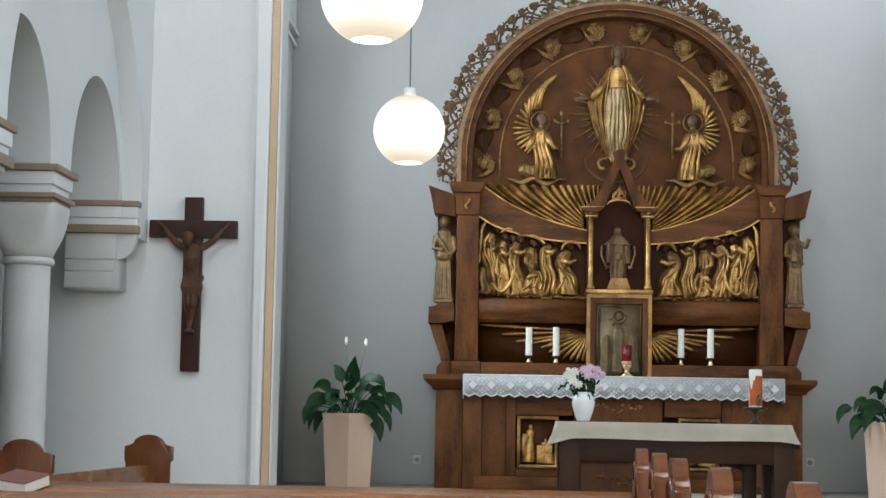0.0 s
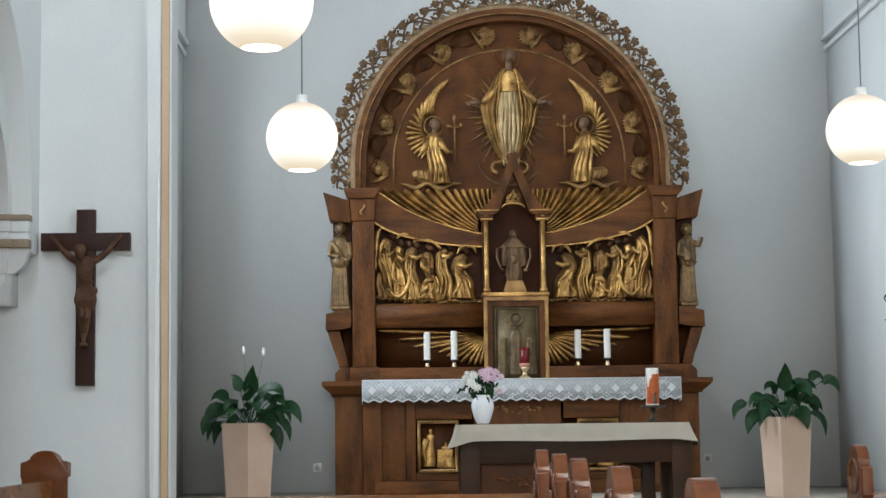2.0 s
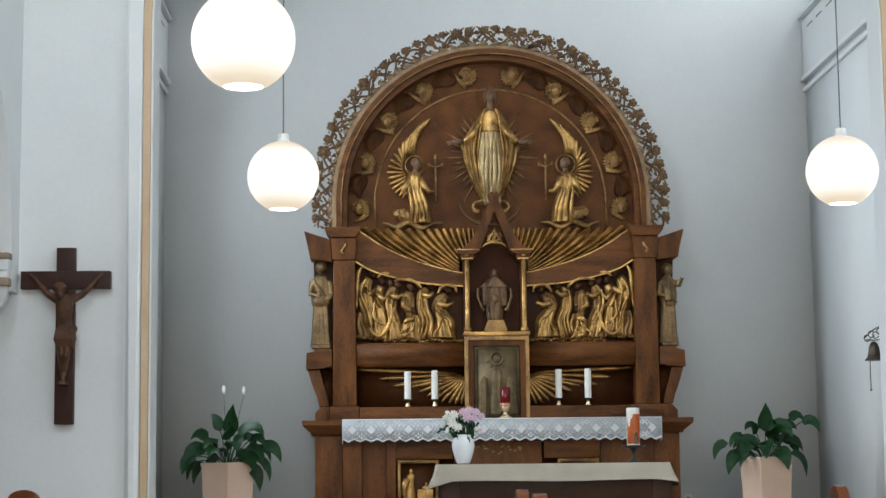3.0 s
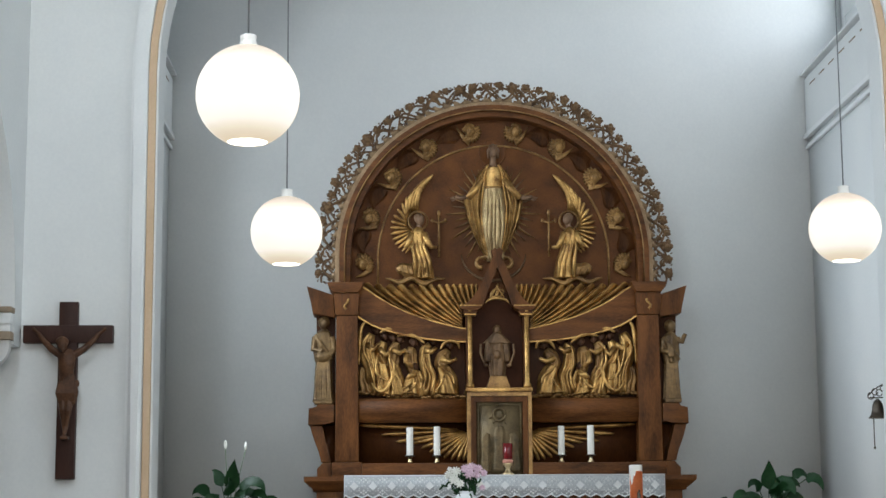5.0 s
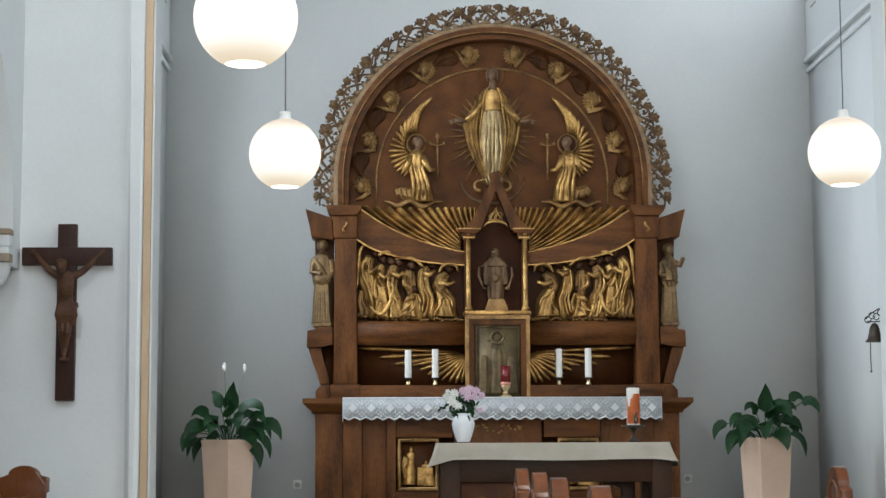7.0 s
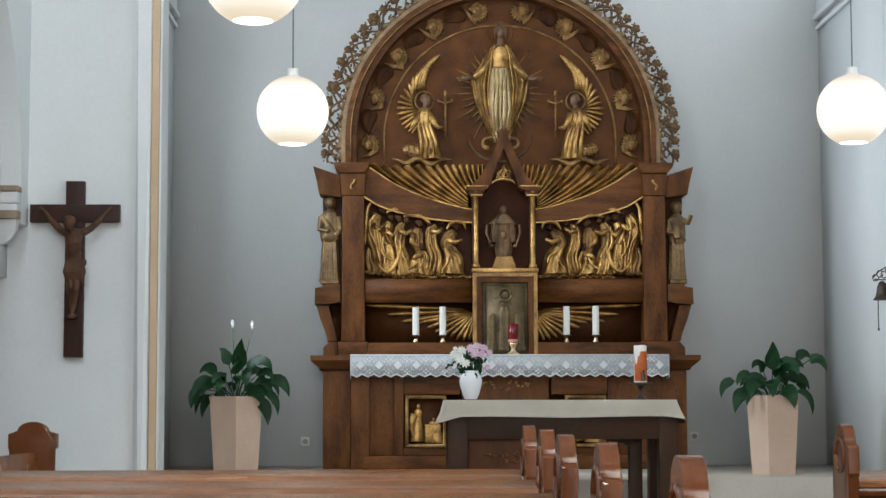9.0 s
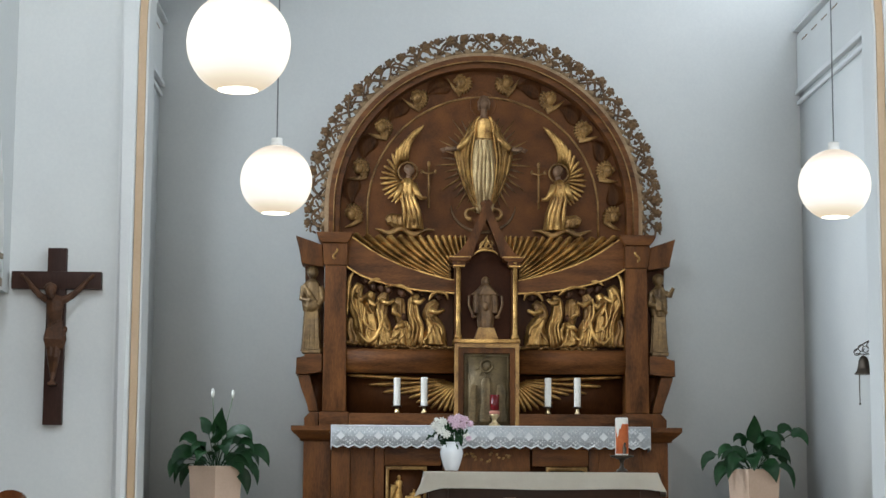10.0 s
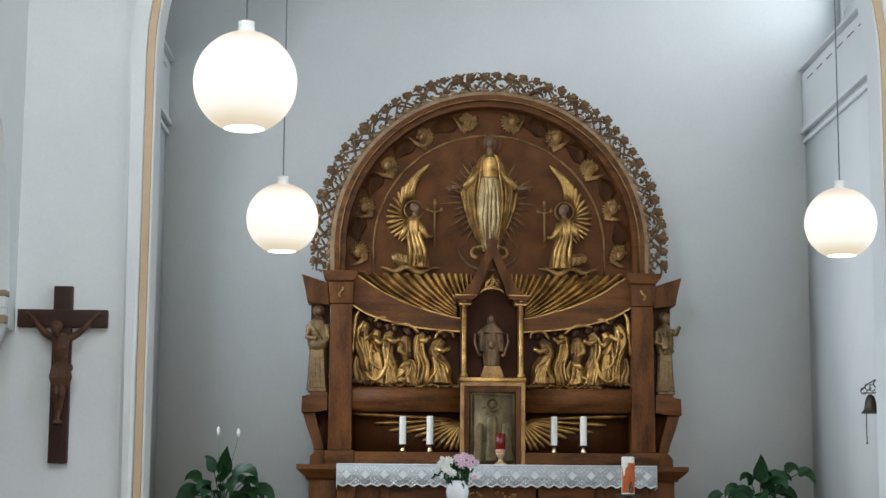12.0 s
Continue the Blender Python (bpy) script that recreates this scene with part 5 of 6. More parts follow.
def globe_lamp(x, y, z, r):
    ob = thing("pendant_lamp", x, y, z, "lit opal glass globe lamp hanging on a thin cable", "lamp", "pendant globe lamps")
    cut = -0.92
    prof = [(r * math.sqrt(1 - u * u), r * u) for u in np.sin(np.linspace(math.asin(cut), math.asin(0.975), 28))]
    bm = bmesh.new()
    rings = [[bm.verts.new((q * math.cos(2 * math.pi * k / 40), q * math.sin(2 * math.pi * k / 40), h)) for k in range(40)] for q, h in prof]
    for a, b in zip(rings, rings[1:]):
        for k in range(40):
            bm.faces.new((a[k], a[(k + 1) % 40], b[(k + 1) % 40], b[k]))
    g = part("globe", bm, glow, None, "glowing opal glass globe open at the bottom", True)
    g.parent = ob
    bm = lathe(bmesh.new(), [(r * 0.385, -0.91 * r), (r * 0.30, -0.88 * r)], 0, 0, 32)
    m = part("lamp_opening", bm, inner, None, "bright lower opening")
    m.parent = ob
    c = part("cap", lathe(bmesh.new(), [(r * 0.23, 0.965 * r), (r * 0.17, 1.02 * r), (r * 0.15, 1.10 * r), (r * 0.16, 1.19 * r), (r * 0.13, 1.205 * r)], 0, 0, 24), CAPWHITE, None, "white lamp cap", True)
    c.parent = ob
    w = part("cable", tube(bmesh.new(), [(0, 0, 1.2 * r), (0, 0, TOP - z - 0.05)], 0.0042, 6), WIRE, None)
    w.parent = ob
    q = part("ceiling_rose", lathe(bmesh.new(), [(0.05, TOP - z - 0.06), (0.06, TOP - z - 0.02), (0.06, TOP - z - 0.001)], 0, 0, 20), CAPWHITE, None)
    q.parent = ob
    return ob


globe_lamp(-0.640, 7.5, 2.893, 0.227)
globe_lamp(-0.677, 10.9, 2.850, 0.2255)
globe_lamp(2.862, 10.9, 2.866, 0.2275)

# ---- statues of the altar ----
def saint(x, y, z, h, w, label, seed, s):
    """A robed standing saint: pleated skirt, cloak, bent arms; s < 0 clasps its arms, s > 0 lifts one."""
    bm = drape(bmesh.new(), [(x, z + 0.52 * h, w * 0.40), (x, z + 0.35 * h, w * 0.44), (x, z + 0.15 * h, w * 0.47), (x, z + 0.02, w * 0.52)], y, 0.06, 5, 0.16, 0.4, seed, 44)
    for k in range(7):
        u = -0.5 + k / 6
        tube(bm, [(x + u * w * 0.6, y - 0.055, z + h * 0.50), (x + u * w * 0.75 + 0.006 * math.sin(3 * k), y - 0.062, z + h * 0.25), (x + u * w * 0.85, y - 0.055, z + 0.03)], [0.006, 0.012, 0.009], 6)
    drape(bm, [(x, z + 0.86 * h, w * 0.16), (x, z + 0.82 * h, w * 0.38), (x, z + 0.72 * h, w * 0.50), (x, z + 0.60 * h, w * 0.54), (x, z + 0.49 * h, w * 0.44)], y, 0.075, 3, 0.08, 1.0, seed + 1, 36)
    tube(bm, [(x - w * 0.42, y - 0.03, z + h * 0.80), (x - w * 0.1, y - 0.085, z + h * 0.66), (x + w * 0.45, y - 0.05, z + h * 0.52)], [0.018, 0.026, 0.015], 8)
    limb(bm, [(x - w * 0.42, y - 0.02, z + h * 0.77), (x - w * 0.55, y - 0.04, z + h * 0.63), (x - w * 0.05, y - 0.09, z + h * 0.60)], 0.036, 0.020)
    if s < 0:
        limb(bm, [(x + w * 0.42, y - 0.02, z + h * 0.77), (x + w * 0.58, y - 0.04, z + h * 0.62), (x + w * 0.30, y - 0.085, z + h * 0.55)], 0.036, 0.022)
        ball(bm, x - w * 0.05, y - 0.05, z + h * 0.55, w * 0.42, 0.05, h * 0.07, 14, 10)
    else:
        limb(bm, [(x + w * 0.42, y - 0.02, z + h * 0.77), (x + w * 0.62, y - 0.06, z + h * 0.74), (x + w * 0.80, y - 0.09, z + h * 0.83)], 0.034, 0.018)
        box(bm, x - w * 0.25, x + w * 0.1, y - 0.11, y - 0.06, z + h * 0.55, z + h * 0.66, 0.006)
    tube(bm, [(x, y, z + 0.83 * h), (x, y, z + 0.90 * h)], 0.028, 8)
    ball(bm, x, y - 0.01, z + h * 0.93, 0.042, 0.048, 0.054, 12, 9)
    ball(bm, x, y + 0.012, z + h * 0.945, 0.054, 0.05, 0.056, 12, 9)
    box(bm, x - w * 0.5, x + w * 0.5, y - 0.08, y + 0.07, z, z + 0.035, 0.006)
    return fuse(tagged(part("saint_statue", bm, SAINTGILT, None, label, True), category="statue"), 0.005)


SAINTGILT = surface("brown_and_gilt_statue", (0.050, 0.026, 0.012), (0.30, 0.185, 0.075), 0.45, metal=0.4, scale=6, fine=40, bump=0.3, depth=0.006, rough_var=0.14)
saint(AC - 1.548, 15.57, 2.068, 0.775, 0.165, "carved robed statue with clasped arms on the altar's corbel", 21, -1)
saint(AC + 1.552, 15.57, 2.068, 0.735, 0.150, "carved robed statue with a raised arm on the altar's corbel", 23, 1)
bm = bmesh.new()
prism(bm, [(AC - 0.105, 2.20), (AC - 0.10, 2.225), (AC - 0.07, 2.31), (AC + 0.07, 2.31), (AC + 0.10, 2.225), (AC + 0.105, 2.20)], 15.47, 15.62, bevel=0.006)
tagged(part("statue_pedestal", bm, OLDGILT, None, "small tapered gilded pedestal in the niche"), category="pedestal")
bm = drape(bmesh.new(), [(AC - 0.005, 2.70, 0.030), (AC - 0.005, 2.66, 0.075), (AC - 0.005, 2.605, 0.135)], 15.55, 0.055, 3, 0.06, 0, 31)
drape(bm, [(AC - 0.005, 2.62, 0.060), (AC - 0.005, 2.50, 0.065), (AC - 0.005, 2.40, 0.075), (AC - 0.005, 2.312, 0.062)], 15.55, 0.05, 3, 0.12, 0.5, 32)
for s in (-1, 1):
    drape(bm, [(AC - 0.005 + s * 0.075, 2.61, 0.030), (AC - 0.005 + s * 0.080, 2.52, 0.035), (AC - 0.005 + s * 0.085, 2.44, 0.028)], 15.545, 0.035, 2, 0.1, 0, 33)
    tube(bm, [(AC - 0.005 + s * 0.145, 15.54, 2.60), (AC - 0.005 + s * 0.150, 15.52, 2.52), (AC - 0.005 + s * 0.115, 15.50, 2.42)], [0.012, 0.012, 0.010], 7)
    ball(bm, AC - 0.005 + s * 0.105, 15.50, 2.405, 0.022, 0.02, 0.018, 8, 6)
ball(bm, AC - 0.005, 15.55, 2.725, 0.040, 0.042, 0.048, 12, 9)
ball(bm, AC - 0.005, 15.49, 2.50, 0.030, 0.025, 0.040, 10, 8)
fuse(tagged(part("niche_statue", bm, LACEWOOD, None, "small brown carved robed statue in the niche", True), category="statue"), 0.004)

# ---- altar linen and vessels ----
cloth = thing("altar_cloth", AC + 0.035, 15.3, ZM, "white lace altar cloth with diamond pattern and zigzag hem", "cloth")
CL, CR, CZ = AC - 1.352, AC + 1.420, 1.24
part("cloth_top", boxes((CL, CR, 15.272, 15.44, ZM + 0.001, ZM + 0.007)), THREAD, cloth)
bm = bmesh.new()
teeth = 28
outline = [(CR, ZM + 0.007), (CL, ZM + 0.007)]
for k in range(teeth + 1):
    x = CL + (CR - CL) * k / teeth
    outline.append((x, CZ + 0.022))
    if k < teeth:
        outline.append((x + (CR - CL) / teeth / 2, CZ - 0.004))
prism(bm, outline, 15.266, 15.272)
part("cloth_fall", bm, NET, cloth, "grey-white net front fall")
for s, x in ((-1, CL), (1, CR)):
    part("cloth_side", prism(bmesh.new(), [(15.272, ZM + 0.007), (15.9, ZM + 0.007), (15.9, 1.25), (15.6, 1.20), (15.272, 1.235)], min(x, x + s * 0.006), max(x, x + s * 0.006), "x"), THREAD, cloth)
hem = []
for k in range(teeth * 2 + 1):
    hem.append((CL + (CR - CL) * k / (teeth * 2), 15.264, CZ + (0.026 if k % 2 == 0 else 0.003)))
part("cloth_hem", tube(bmesh.new(), hem, 0.0075, 5), THREAD, cloth)
part("cloth_edge", tube(bmesh.new(), [(CL, 15.268, ZM), (CR, 15.268, ZM)], 0.008, 6), THREAD, cloth)
dia = bmesh.new()
prism(dia, [(0, 0.040), (0.014, 0.024), (0.024, 0.014), (0.040, 0), (0.024, -0.014), (0.014, -0.024), (0, -0.040), (-0.014, -0.024), (-0.024, -0.014), (-0.040, 0), (-0.024, 0.014), (-0.014, 0.024)], -0.003, 0.0)
for k in range(12):
    a = 2 * math.pi * k / 12
    q = 0.062 / (abs(math.cos(a)) + abs(math.sin(a))) + 0.006
    ball(dia, q * math.cos(a), -0.001, q * math.sin(a) * 0.95, 0.0055, 0.002, 0.0055, 6, 4)
dia_proto = part("diamond_motif", dia, THREAD, cloth)
dot = bmesh.new()
for q in ((0, 0.014, 0.010), (0, -0.014, 0.010), (0.020, 0, 0.009), (-0.020, 0, 0.009), (0.038, 0.016, 0.006), (-0.038, 0.016, 0.006), (0.038, -0.016, 0.006), (-0.038, -0.016, 0.006)):
    ball(dot, q[0], 0, q[1], q[2], 0.002, q[2], 7, 4)
dot_proto = part("dot_motif", dot, THREAD, cloth)
motifs = 17
for k in range(motifs):
    x = CL + (CR - CL) * (k + 0.5) / motifs
    o = dia_proto if k == 0 else new("diamond_motif", dia_proto.data)
    o.parent, o.matrix_parent_inverse = cloth, cloth.matrix_world.inverted()
    o.matrix_basis = Matrix.Translation((x, 15.265, 1.345))
    for j, dz in ((0, 1.395), (1, 1.29)):
        d = dot_proto if k == 0 and j == 0 else new("dot_motif", dot_proto.data)
        d.parent, d.matrix_parent_inverse = cloth, cloth.matrix_world.inverted()
        d.matrix_basis = Matrix.Translation((x + (CR - CL) / motifs / 2 * (1 if k < motifs - 1 else -0.6), 15.265, dz))


def candlestick(x, top, lean=0.0):
    ob = thing("candlestick", x, 15.48, 1.546, "white altar candle on a low dark and brass holder", "candle", "candles on the altar shelf")
    part("foot", lathe(bmesh.new(), [(0.026, 1.547), (0.026, 1.556), (0.016, 1.575), (0.018, 1.598)], x, 15.48, 16), BRASS, ob, smooth=True)
    part("drip_dish", lathe(bmesh.new(), [(0.018, 1.599), (0.044, 1.604), (0.046, 1.612), (0.032, 1.614)], x, 15.48, 18), BRONZE, ob, smooth=True)
    c = part("candle", lathe(bmesh.new(), [(0.030, 1.614), (0.030, top), (0.022, top + 0.004)], x, 15.48, 18), WAX, ob, smooth=False)
    part("wick", tube(bmesh.new(), [(x, 15.48, top), (x + 0.002, 15.48, top + 0.014)], 0.0025, 5), BRONZE, c)


for x, top in ((0.134, 1.856), (0.373, 1.862), (1.468, 1.864), (1.728, 1.868)):
    candlestick(x, top)

lamp = thing("sanctuary_lamp", 0.985, 15.33, ZM + 0.007, "dark red glass sanctuary light on a brass foot", "lamp")
z0 = ZM + 0.008
part("foot", lathe(bmesh.new(), [(0.05, z0), (0.052, z0 + 0.01), (0.03, z0 + 0.025), (0.018, z0 + 0.045), (0.022, z0 + 0.06), (0.042, z0 + 0.085), (0.044, z0 + 0.10)], 0.985, 15.33, 24), BRASS, lamp, smooth=True)
part("collar", lathe(bmesh.new(), [(0.044, z0 + 0.101), (0.046, z0 + 0.125), (0.034, z0 + 0.132)], 0.985, 15.33, 24), surface("pinkish_glow_wax", (0.55, 0.22, 0.16), (0.66, 0.30, 0.22), 0.5, scale=8, fine=50, bump=0.02), lamp, smooth=True)
part("glass", lathe(bmesh.new(), [(0.034, z0 + 0.133), (0.040, z0 + 0.14), (0.044, z0 + 0.27), (0.040, z0 + 0.271)], 0.985, 15.33, 24), RUBY, lamp, smooth=True)

# ---- the free-standing altar table ----
TY0, TY1, TF, TT = 12.42, 13.08, 0.15, 1.035
table = thing("altar_table", 1.13, 12.75, TF, "dark oak altar table with a carved front panel", "table")
part("tabletop", boxes((0.33, 1.98, TY0, TY1, 0.985, TT), bevel=0.006), TABLEWOOD, table)
part("apron", boxes((0.345, 1.965, TY0 + 0.02, TY0 + 0.08, 0.765, 0.983), bevel=0.006), TABLEWOOD, table)
part("apron", boxes((0.345, 1.965, TY1 - 0.08, TY1 - 0.02, 0.765, 0.983), bevel=0.006), TABLEWOOD, table)
for x0, x1 in ((0.335, 0.475), (1.83, 1.975)):
    part("leg", boxes((x0, x1, TY0 + 0.012, TY0 + 0.15, TF + 0.001, 0.984), bevel=0.008), TABLEWOOD, table)
    part("leg", boxes((x0, x1, TY1 - 0.15, TY1 - 0.012, TF + 0.001, 0.984), bevel=0.008), TABLEWOOD, table)
part("leg", boxes((1.655, 1.75, TY0 + 0.3, TY0 + 0.4, TF + 0.001, 0.984), bevel=0.008), TABLEWOOD, table)
fp = part("front_panel", boxes((0.478, 1.25, TY0 + 0.05, TY0 + 0.09, TF + 0.02, 0.764), bevel=0.006), PANEL, table)
bm = bmesh.new()
rnd = random.Random(17)
for k in range(30):
    u = rnd.uniform(-1, 1)
    ball(bm, 0.80 + 0.2 * u, TY0 + 0.048, 0.66 + rnd.uniform(-0.045, 0.045) * (1 - abs(u)) - 0.03 * (1 - u * u), 0.016, 0.01, 0.009, 6, 5, Euler((0, rnd.uniform(-1.2, 1.2), 0)).to_quaternion())
part("carved_garland", bm, WOOD_H, fp, "brown carved garland", True)
part("bracket", prism(bmesh.new(), [(1.655, 0.764), (1.50, 0.764), (1.52, 0.745), (1.60, 0.73), (1.655, 0.70)], TY0 + 0.3, TY0 + 0.36), TABLEWOOD, table)

linen = thing("table_cloth", 1.13, 12.75, TT, "plain ivory linen cloth hanging over the altar table", "cloth")
bm = bmesh.new()
NX = 48
X0, X1 = 0.315, 1.955
rows = []
for j, (y, zb) in enumerate(((TY1 + 0.02, TT + 0.006), (TY0 - 0.012, TT + 0.008), (TY0 - 0.022, TT + 0.002), (TY0 - 0.034, 0.985), (TY0 - 0.046, 0.945), (TY0 - 0.052, 0.922))):
    row = []
    for k in range(NX + 1):
        u = k / NX
        x = X0 + (X1 - X0) * u
        yy, z = y, zb
        if j >= 3:
            yy += 0.006 * math.sin(u * 37) + 0.004 * math.sin(u * 71 + 1)
            z += 0.004 * math.sin(u * 9)
            f = (j - 2) / 3
            if u < 0.06:
                x -= f * 0.060 * (1 - u / 0.06)
                z -= f * 0.045 * (1 - u / 0.06)
            if u > 0.95:
                x += f * 0.055 * (u - 0.95) / 0.05
                z -= f * 0.018 * (u - 0.95) / 0.05
        row.append(bm.verts.new((x, yy, z)))
    rows.append(row)
for a, b in zip(rows, rows[1:]):
    for k in range(NX):
        bm.faces.new((a[k], a[k + 1], b[k + 1], b[k]))
for col, s in ((0, -1), (NX, 1)):
    edge = [rows[0][col], rows[1][col], rows[2][col], rows[3][col], rows[4][col], rows[5][col]]
    low = [bm.verts.new((rows[0][col].co.x + s * 0.02, TY1 + 0.0, 0.88)), bm.verts.new((rows[1][col].co.x + s * 0.05, 12.75, 0.87))]
    tip = bm.verts.new((rows[5][col].co.x + s * 0.02, TY0 + 0.06, 0.865 if s < 0 else 0.875))
    bm.faces.new((edge[0], edge[1], low[1], low[0]))
    bm.faces.new((edge[1], edge[2], edge[3], tip, low[1]))
    bm.faces.new((edge[3], edge[4], edge[5], tip))
bmesh.ops.solidify(bm, geom=list(bm.faces), thickness=0.004)
part("cloth_sheet", bm, LINEN, linen, "ivory linen sheet", True)

vase = thing("flower_vase", 0.508, 12.72, TT + 0.008, "white porcelain vase with white and pink flowers", "vase")
zv = TT + 0.013
part("vase_body", lathe(bmesh.new(), [(0.045, zv), (0.048, zv + 0.006), (0.062, zv + 0.04), (0.078, zv + 0.095), (0.083, zv + 0.13), (0.076, zv + 0.165), (0.060, zv + 0.185), (0.054, zv + 0.195), (0.060, zv + 0.207), (0.052, zv + 0.207), (0.046, zv + 0.17)], 0.508, 12.72, 32), PORCELAIN, vase, smooth=True)
rnd = random.Random(77)


def blossom(x, y, z, r, material, name):
    bm = bmesh.new()
    for ring, (nn, tilt, rr) in enumerate(((9, 0.25, 1.0), (7, 0.7, 0.75), (4, 1.1, 0.45))):
        for k in range(nn):
            a = 2 * math.pi * k / nn + ring
            d = Vector((math.cos(a) * math.cos(tilt), -math.sin(tilt) * 0.6 - 0.2, math.sin(a) * math.cos(tilt) + 0.25)).normalized()
            c = Vector((x, y, z)) + d * r * 0.55 * rr
            ball(bm, c.x, c.y, c.z, r * 0.48 * rr, r * 0.12, r * 0.22, 6, 4, d.to_track_quat("X", "Z"))
    return part(name, bm, material, vase, smooth=True)


for x, z, r, mt in ((-0.13, 0.33, 0.045, PETAL_W), (-0.075, 0.355, 0.05, PETAL_W), (-0.09, 0.295, 0.052, PETAL_W), (-0.03, 0.32, 0.046, PETAL_W), (-0.045, 0.265, 0.045, PETAL_W), (0.0, 0.375, 0.046, PETAL_P), (0.05, 0.385, 0.05, PETAL_P), (0.10, 0.375, 0.045, PETAL_P), (0.03, 0.335, 0.05, PETAL_P), (0.145, 0.345, 0.036, PETAL_P), (0.085, 0.33, 0.042, PETAL_P), (0.115, 0.26, 0.036, PETAL_W), (0.13, 0.235, 0.03, PETAL_P), (-0.12, 0.375, 0.026, PETAL_W)):
    blossom(0.508 + 0.92 * x, 12.70 + rnd.uniform(-0.05, 0.05), zv + 0.97 * z, 0.86 * r, mt, "blossom")
bm = bmesh.new()
for k in range(150):
    a = rnd.uniform(-0.8, 0.8)
    q = rnd.uniform(0.2, 0.34)
    ball(bm, 0.508 + 0.6 * a * (q - 0.1), 12.72 + rnd.uniform(-0.06, 0.06), zv + q - abs(a) * 0.07, 0.026, 0.004, 0.009, 5, 4, Euler((rnd.uniform(-1, 1), rnd.uniform(-2, 2), rnd.uniform(-1, 1))).to_quaternion())
for k in range(5):
    ball(bm, 0.508 - 0.17 + 0.02 * k, 12.70, zv + 0.235 + 0.012 * k, 0.03, 0.004, 0.008, 5, 4, Euler((0, rnd.uniform(-1, 1), 0)).to_quaternion())
for k in range(14):
    a = rnd.uniform(-1, 1)
    tube(bm, [(0.508 + a * 0.02, 12.72, zv + 0.15), (0.508 + a * 0.10, 12.71, zv + 0.32)], 0.003, 5)
part("flower_leaves", bm, LEAF, vase, "small dark green flower leaves", True)

pas = thing("paschal_candle", 1.742, 12.72, TT + 0.008, "thick white and orange candle on a bronze stand", "candle")
zp = TT + 0.012
part("stand", lathe(bmesh.new(), [(0.045, zp), (0.04, zp + 0.012), (0.016, zp + 0.03), (0.012, zp + 0.06), (0.02, zp + 0.085), (0.05, zp + 0.10), (0.085, zp + 0.108), (0.088, zp + 0.118), (0.05, zp + 0.120)], 1.742, 12.72, 28), BRONZE, pas, smooth=True)
can = part("candle", lathe(bmesh.new(), [(0.047, zp + 0.121), (0.047, zp + 0.385), (0.040, zp + 0.39)], 1.742, 12.72, 28), WAX, pas)
bm = bmesh.new()
for k in range(14):
    a0 = radians(-160 + k * 11)
    a1 = radians(-160 + (k + 1) * 11)
    t0, t1 = 0.345 - 0.10 * abs(math.sin(k * 0.7)) * (k < 6), 0.345 - 0.10 * abs(math.sin((k + 1) * 0.7)) * (k < 5)
    v = [bm.verts.new((1.742 + 0.0485 * math.cos(a), 12.72 + 0.0485 * math.sin(a), zp + z)) for a, z in ((a0, 0.13), (a1, 0.13), (a1, t1), (a0, t0))]
    bm.faces.new(v)
bmesh.ops.solidify(bm, geom=list(bm.faces), thickness=0.001)
part("wax_relief", bm, ORANGE, can, "orange wax decoration")
bm = bmesh.new()
tube(bm, [(1.752, 12.668, zp + 0.13), (1.756, 12.668, zp + 0.17), (1.750, 12.668, zp + 0.20)], [0.012, 0.014, 0.004], 6)
ball(bm, 1.757, 12.668, zp + 0.20, 0.008, 0.004, 0.012, 6, 5)
part("dark_motif", bm, BRONZE, can, "small dark motif")
part("wick", tube(bmesh.new(), [(1.742, 12.72, zp + 0.388), (1.742, 12.72, zp + 0.40)], 0.003, 5), BRONZE, can)

# ---- planters with peace lilies ----
def leaf(bm, base, tip_dir, stalk, length, width, droop, seed):
    """A stalk and a long pointed blade that bends over."""
    rnd = random.Random(seed)
    d = Vector(tip_dir).normalized()
    side = d.cross(Vector((0, 0, 1))).normalized() if abs(d.z) < 0.98 else Vector((1, 0, 0))
    p = Vector(base)
    pts = [p.copy()]
    v = (d + Vector((0, 0, 0.9))).normalized()
    for k in range(5):
        p = p + v * stalk / 5
        v = (v + Vector((d.x, d.y, 0)) * 0.10 - Vector((0, 0, 0.05 + 0.10 * droop))).normalized()
        pts.append(p.copy())
    tube(bm, pts, 0.004, 5)
    rows = []
    n = 7
    face = Vector((rnd.uniform(-0.6, 0.6), rnd.uniform(-0.2, 0.3), rnd.uniform(-0.3, 0.6)))
    for k in range(n + 1):
        t = k / n
        w = 1.12 * width * math.sin(math.pi * t ** 0.62) * (1 - 0.2 * t) + 0.001
        up = (Vector((0.25 * d.x, -1.0, 0.35)) + face).normalized()
        side = v.cross(up).normalized()
        up = side.cross(v).normalized()
        rows.append((bm.verts.new(p - side * w + up * w * 0.25), bm.verts.new(p - up * 0.003), bm.verts.new(p + side * w + up * w * 0.25)))
        p = p + v * length / n
        v = (v - Vector((0, 0, 1.6 * droop * (0.14 + 0.34 * t))) + Vector((rnd.uniform(-0.05, 0.05), rnd.uniform(-0.05, 0.05), 0))).normalized()
    for a, b in zip(rows, rows[1:]):
        bm.faces.new((a[0], a[1], b[1], b[0]))
        bm.faces.new((a[1], a[2], b[2], b[1]))


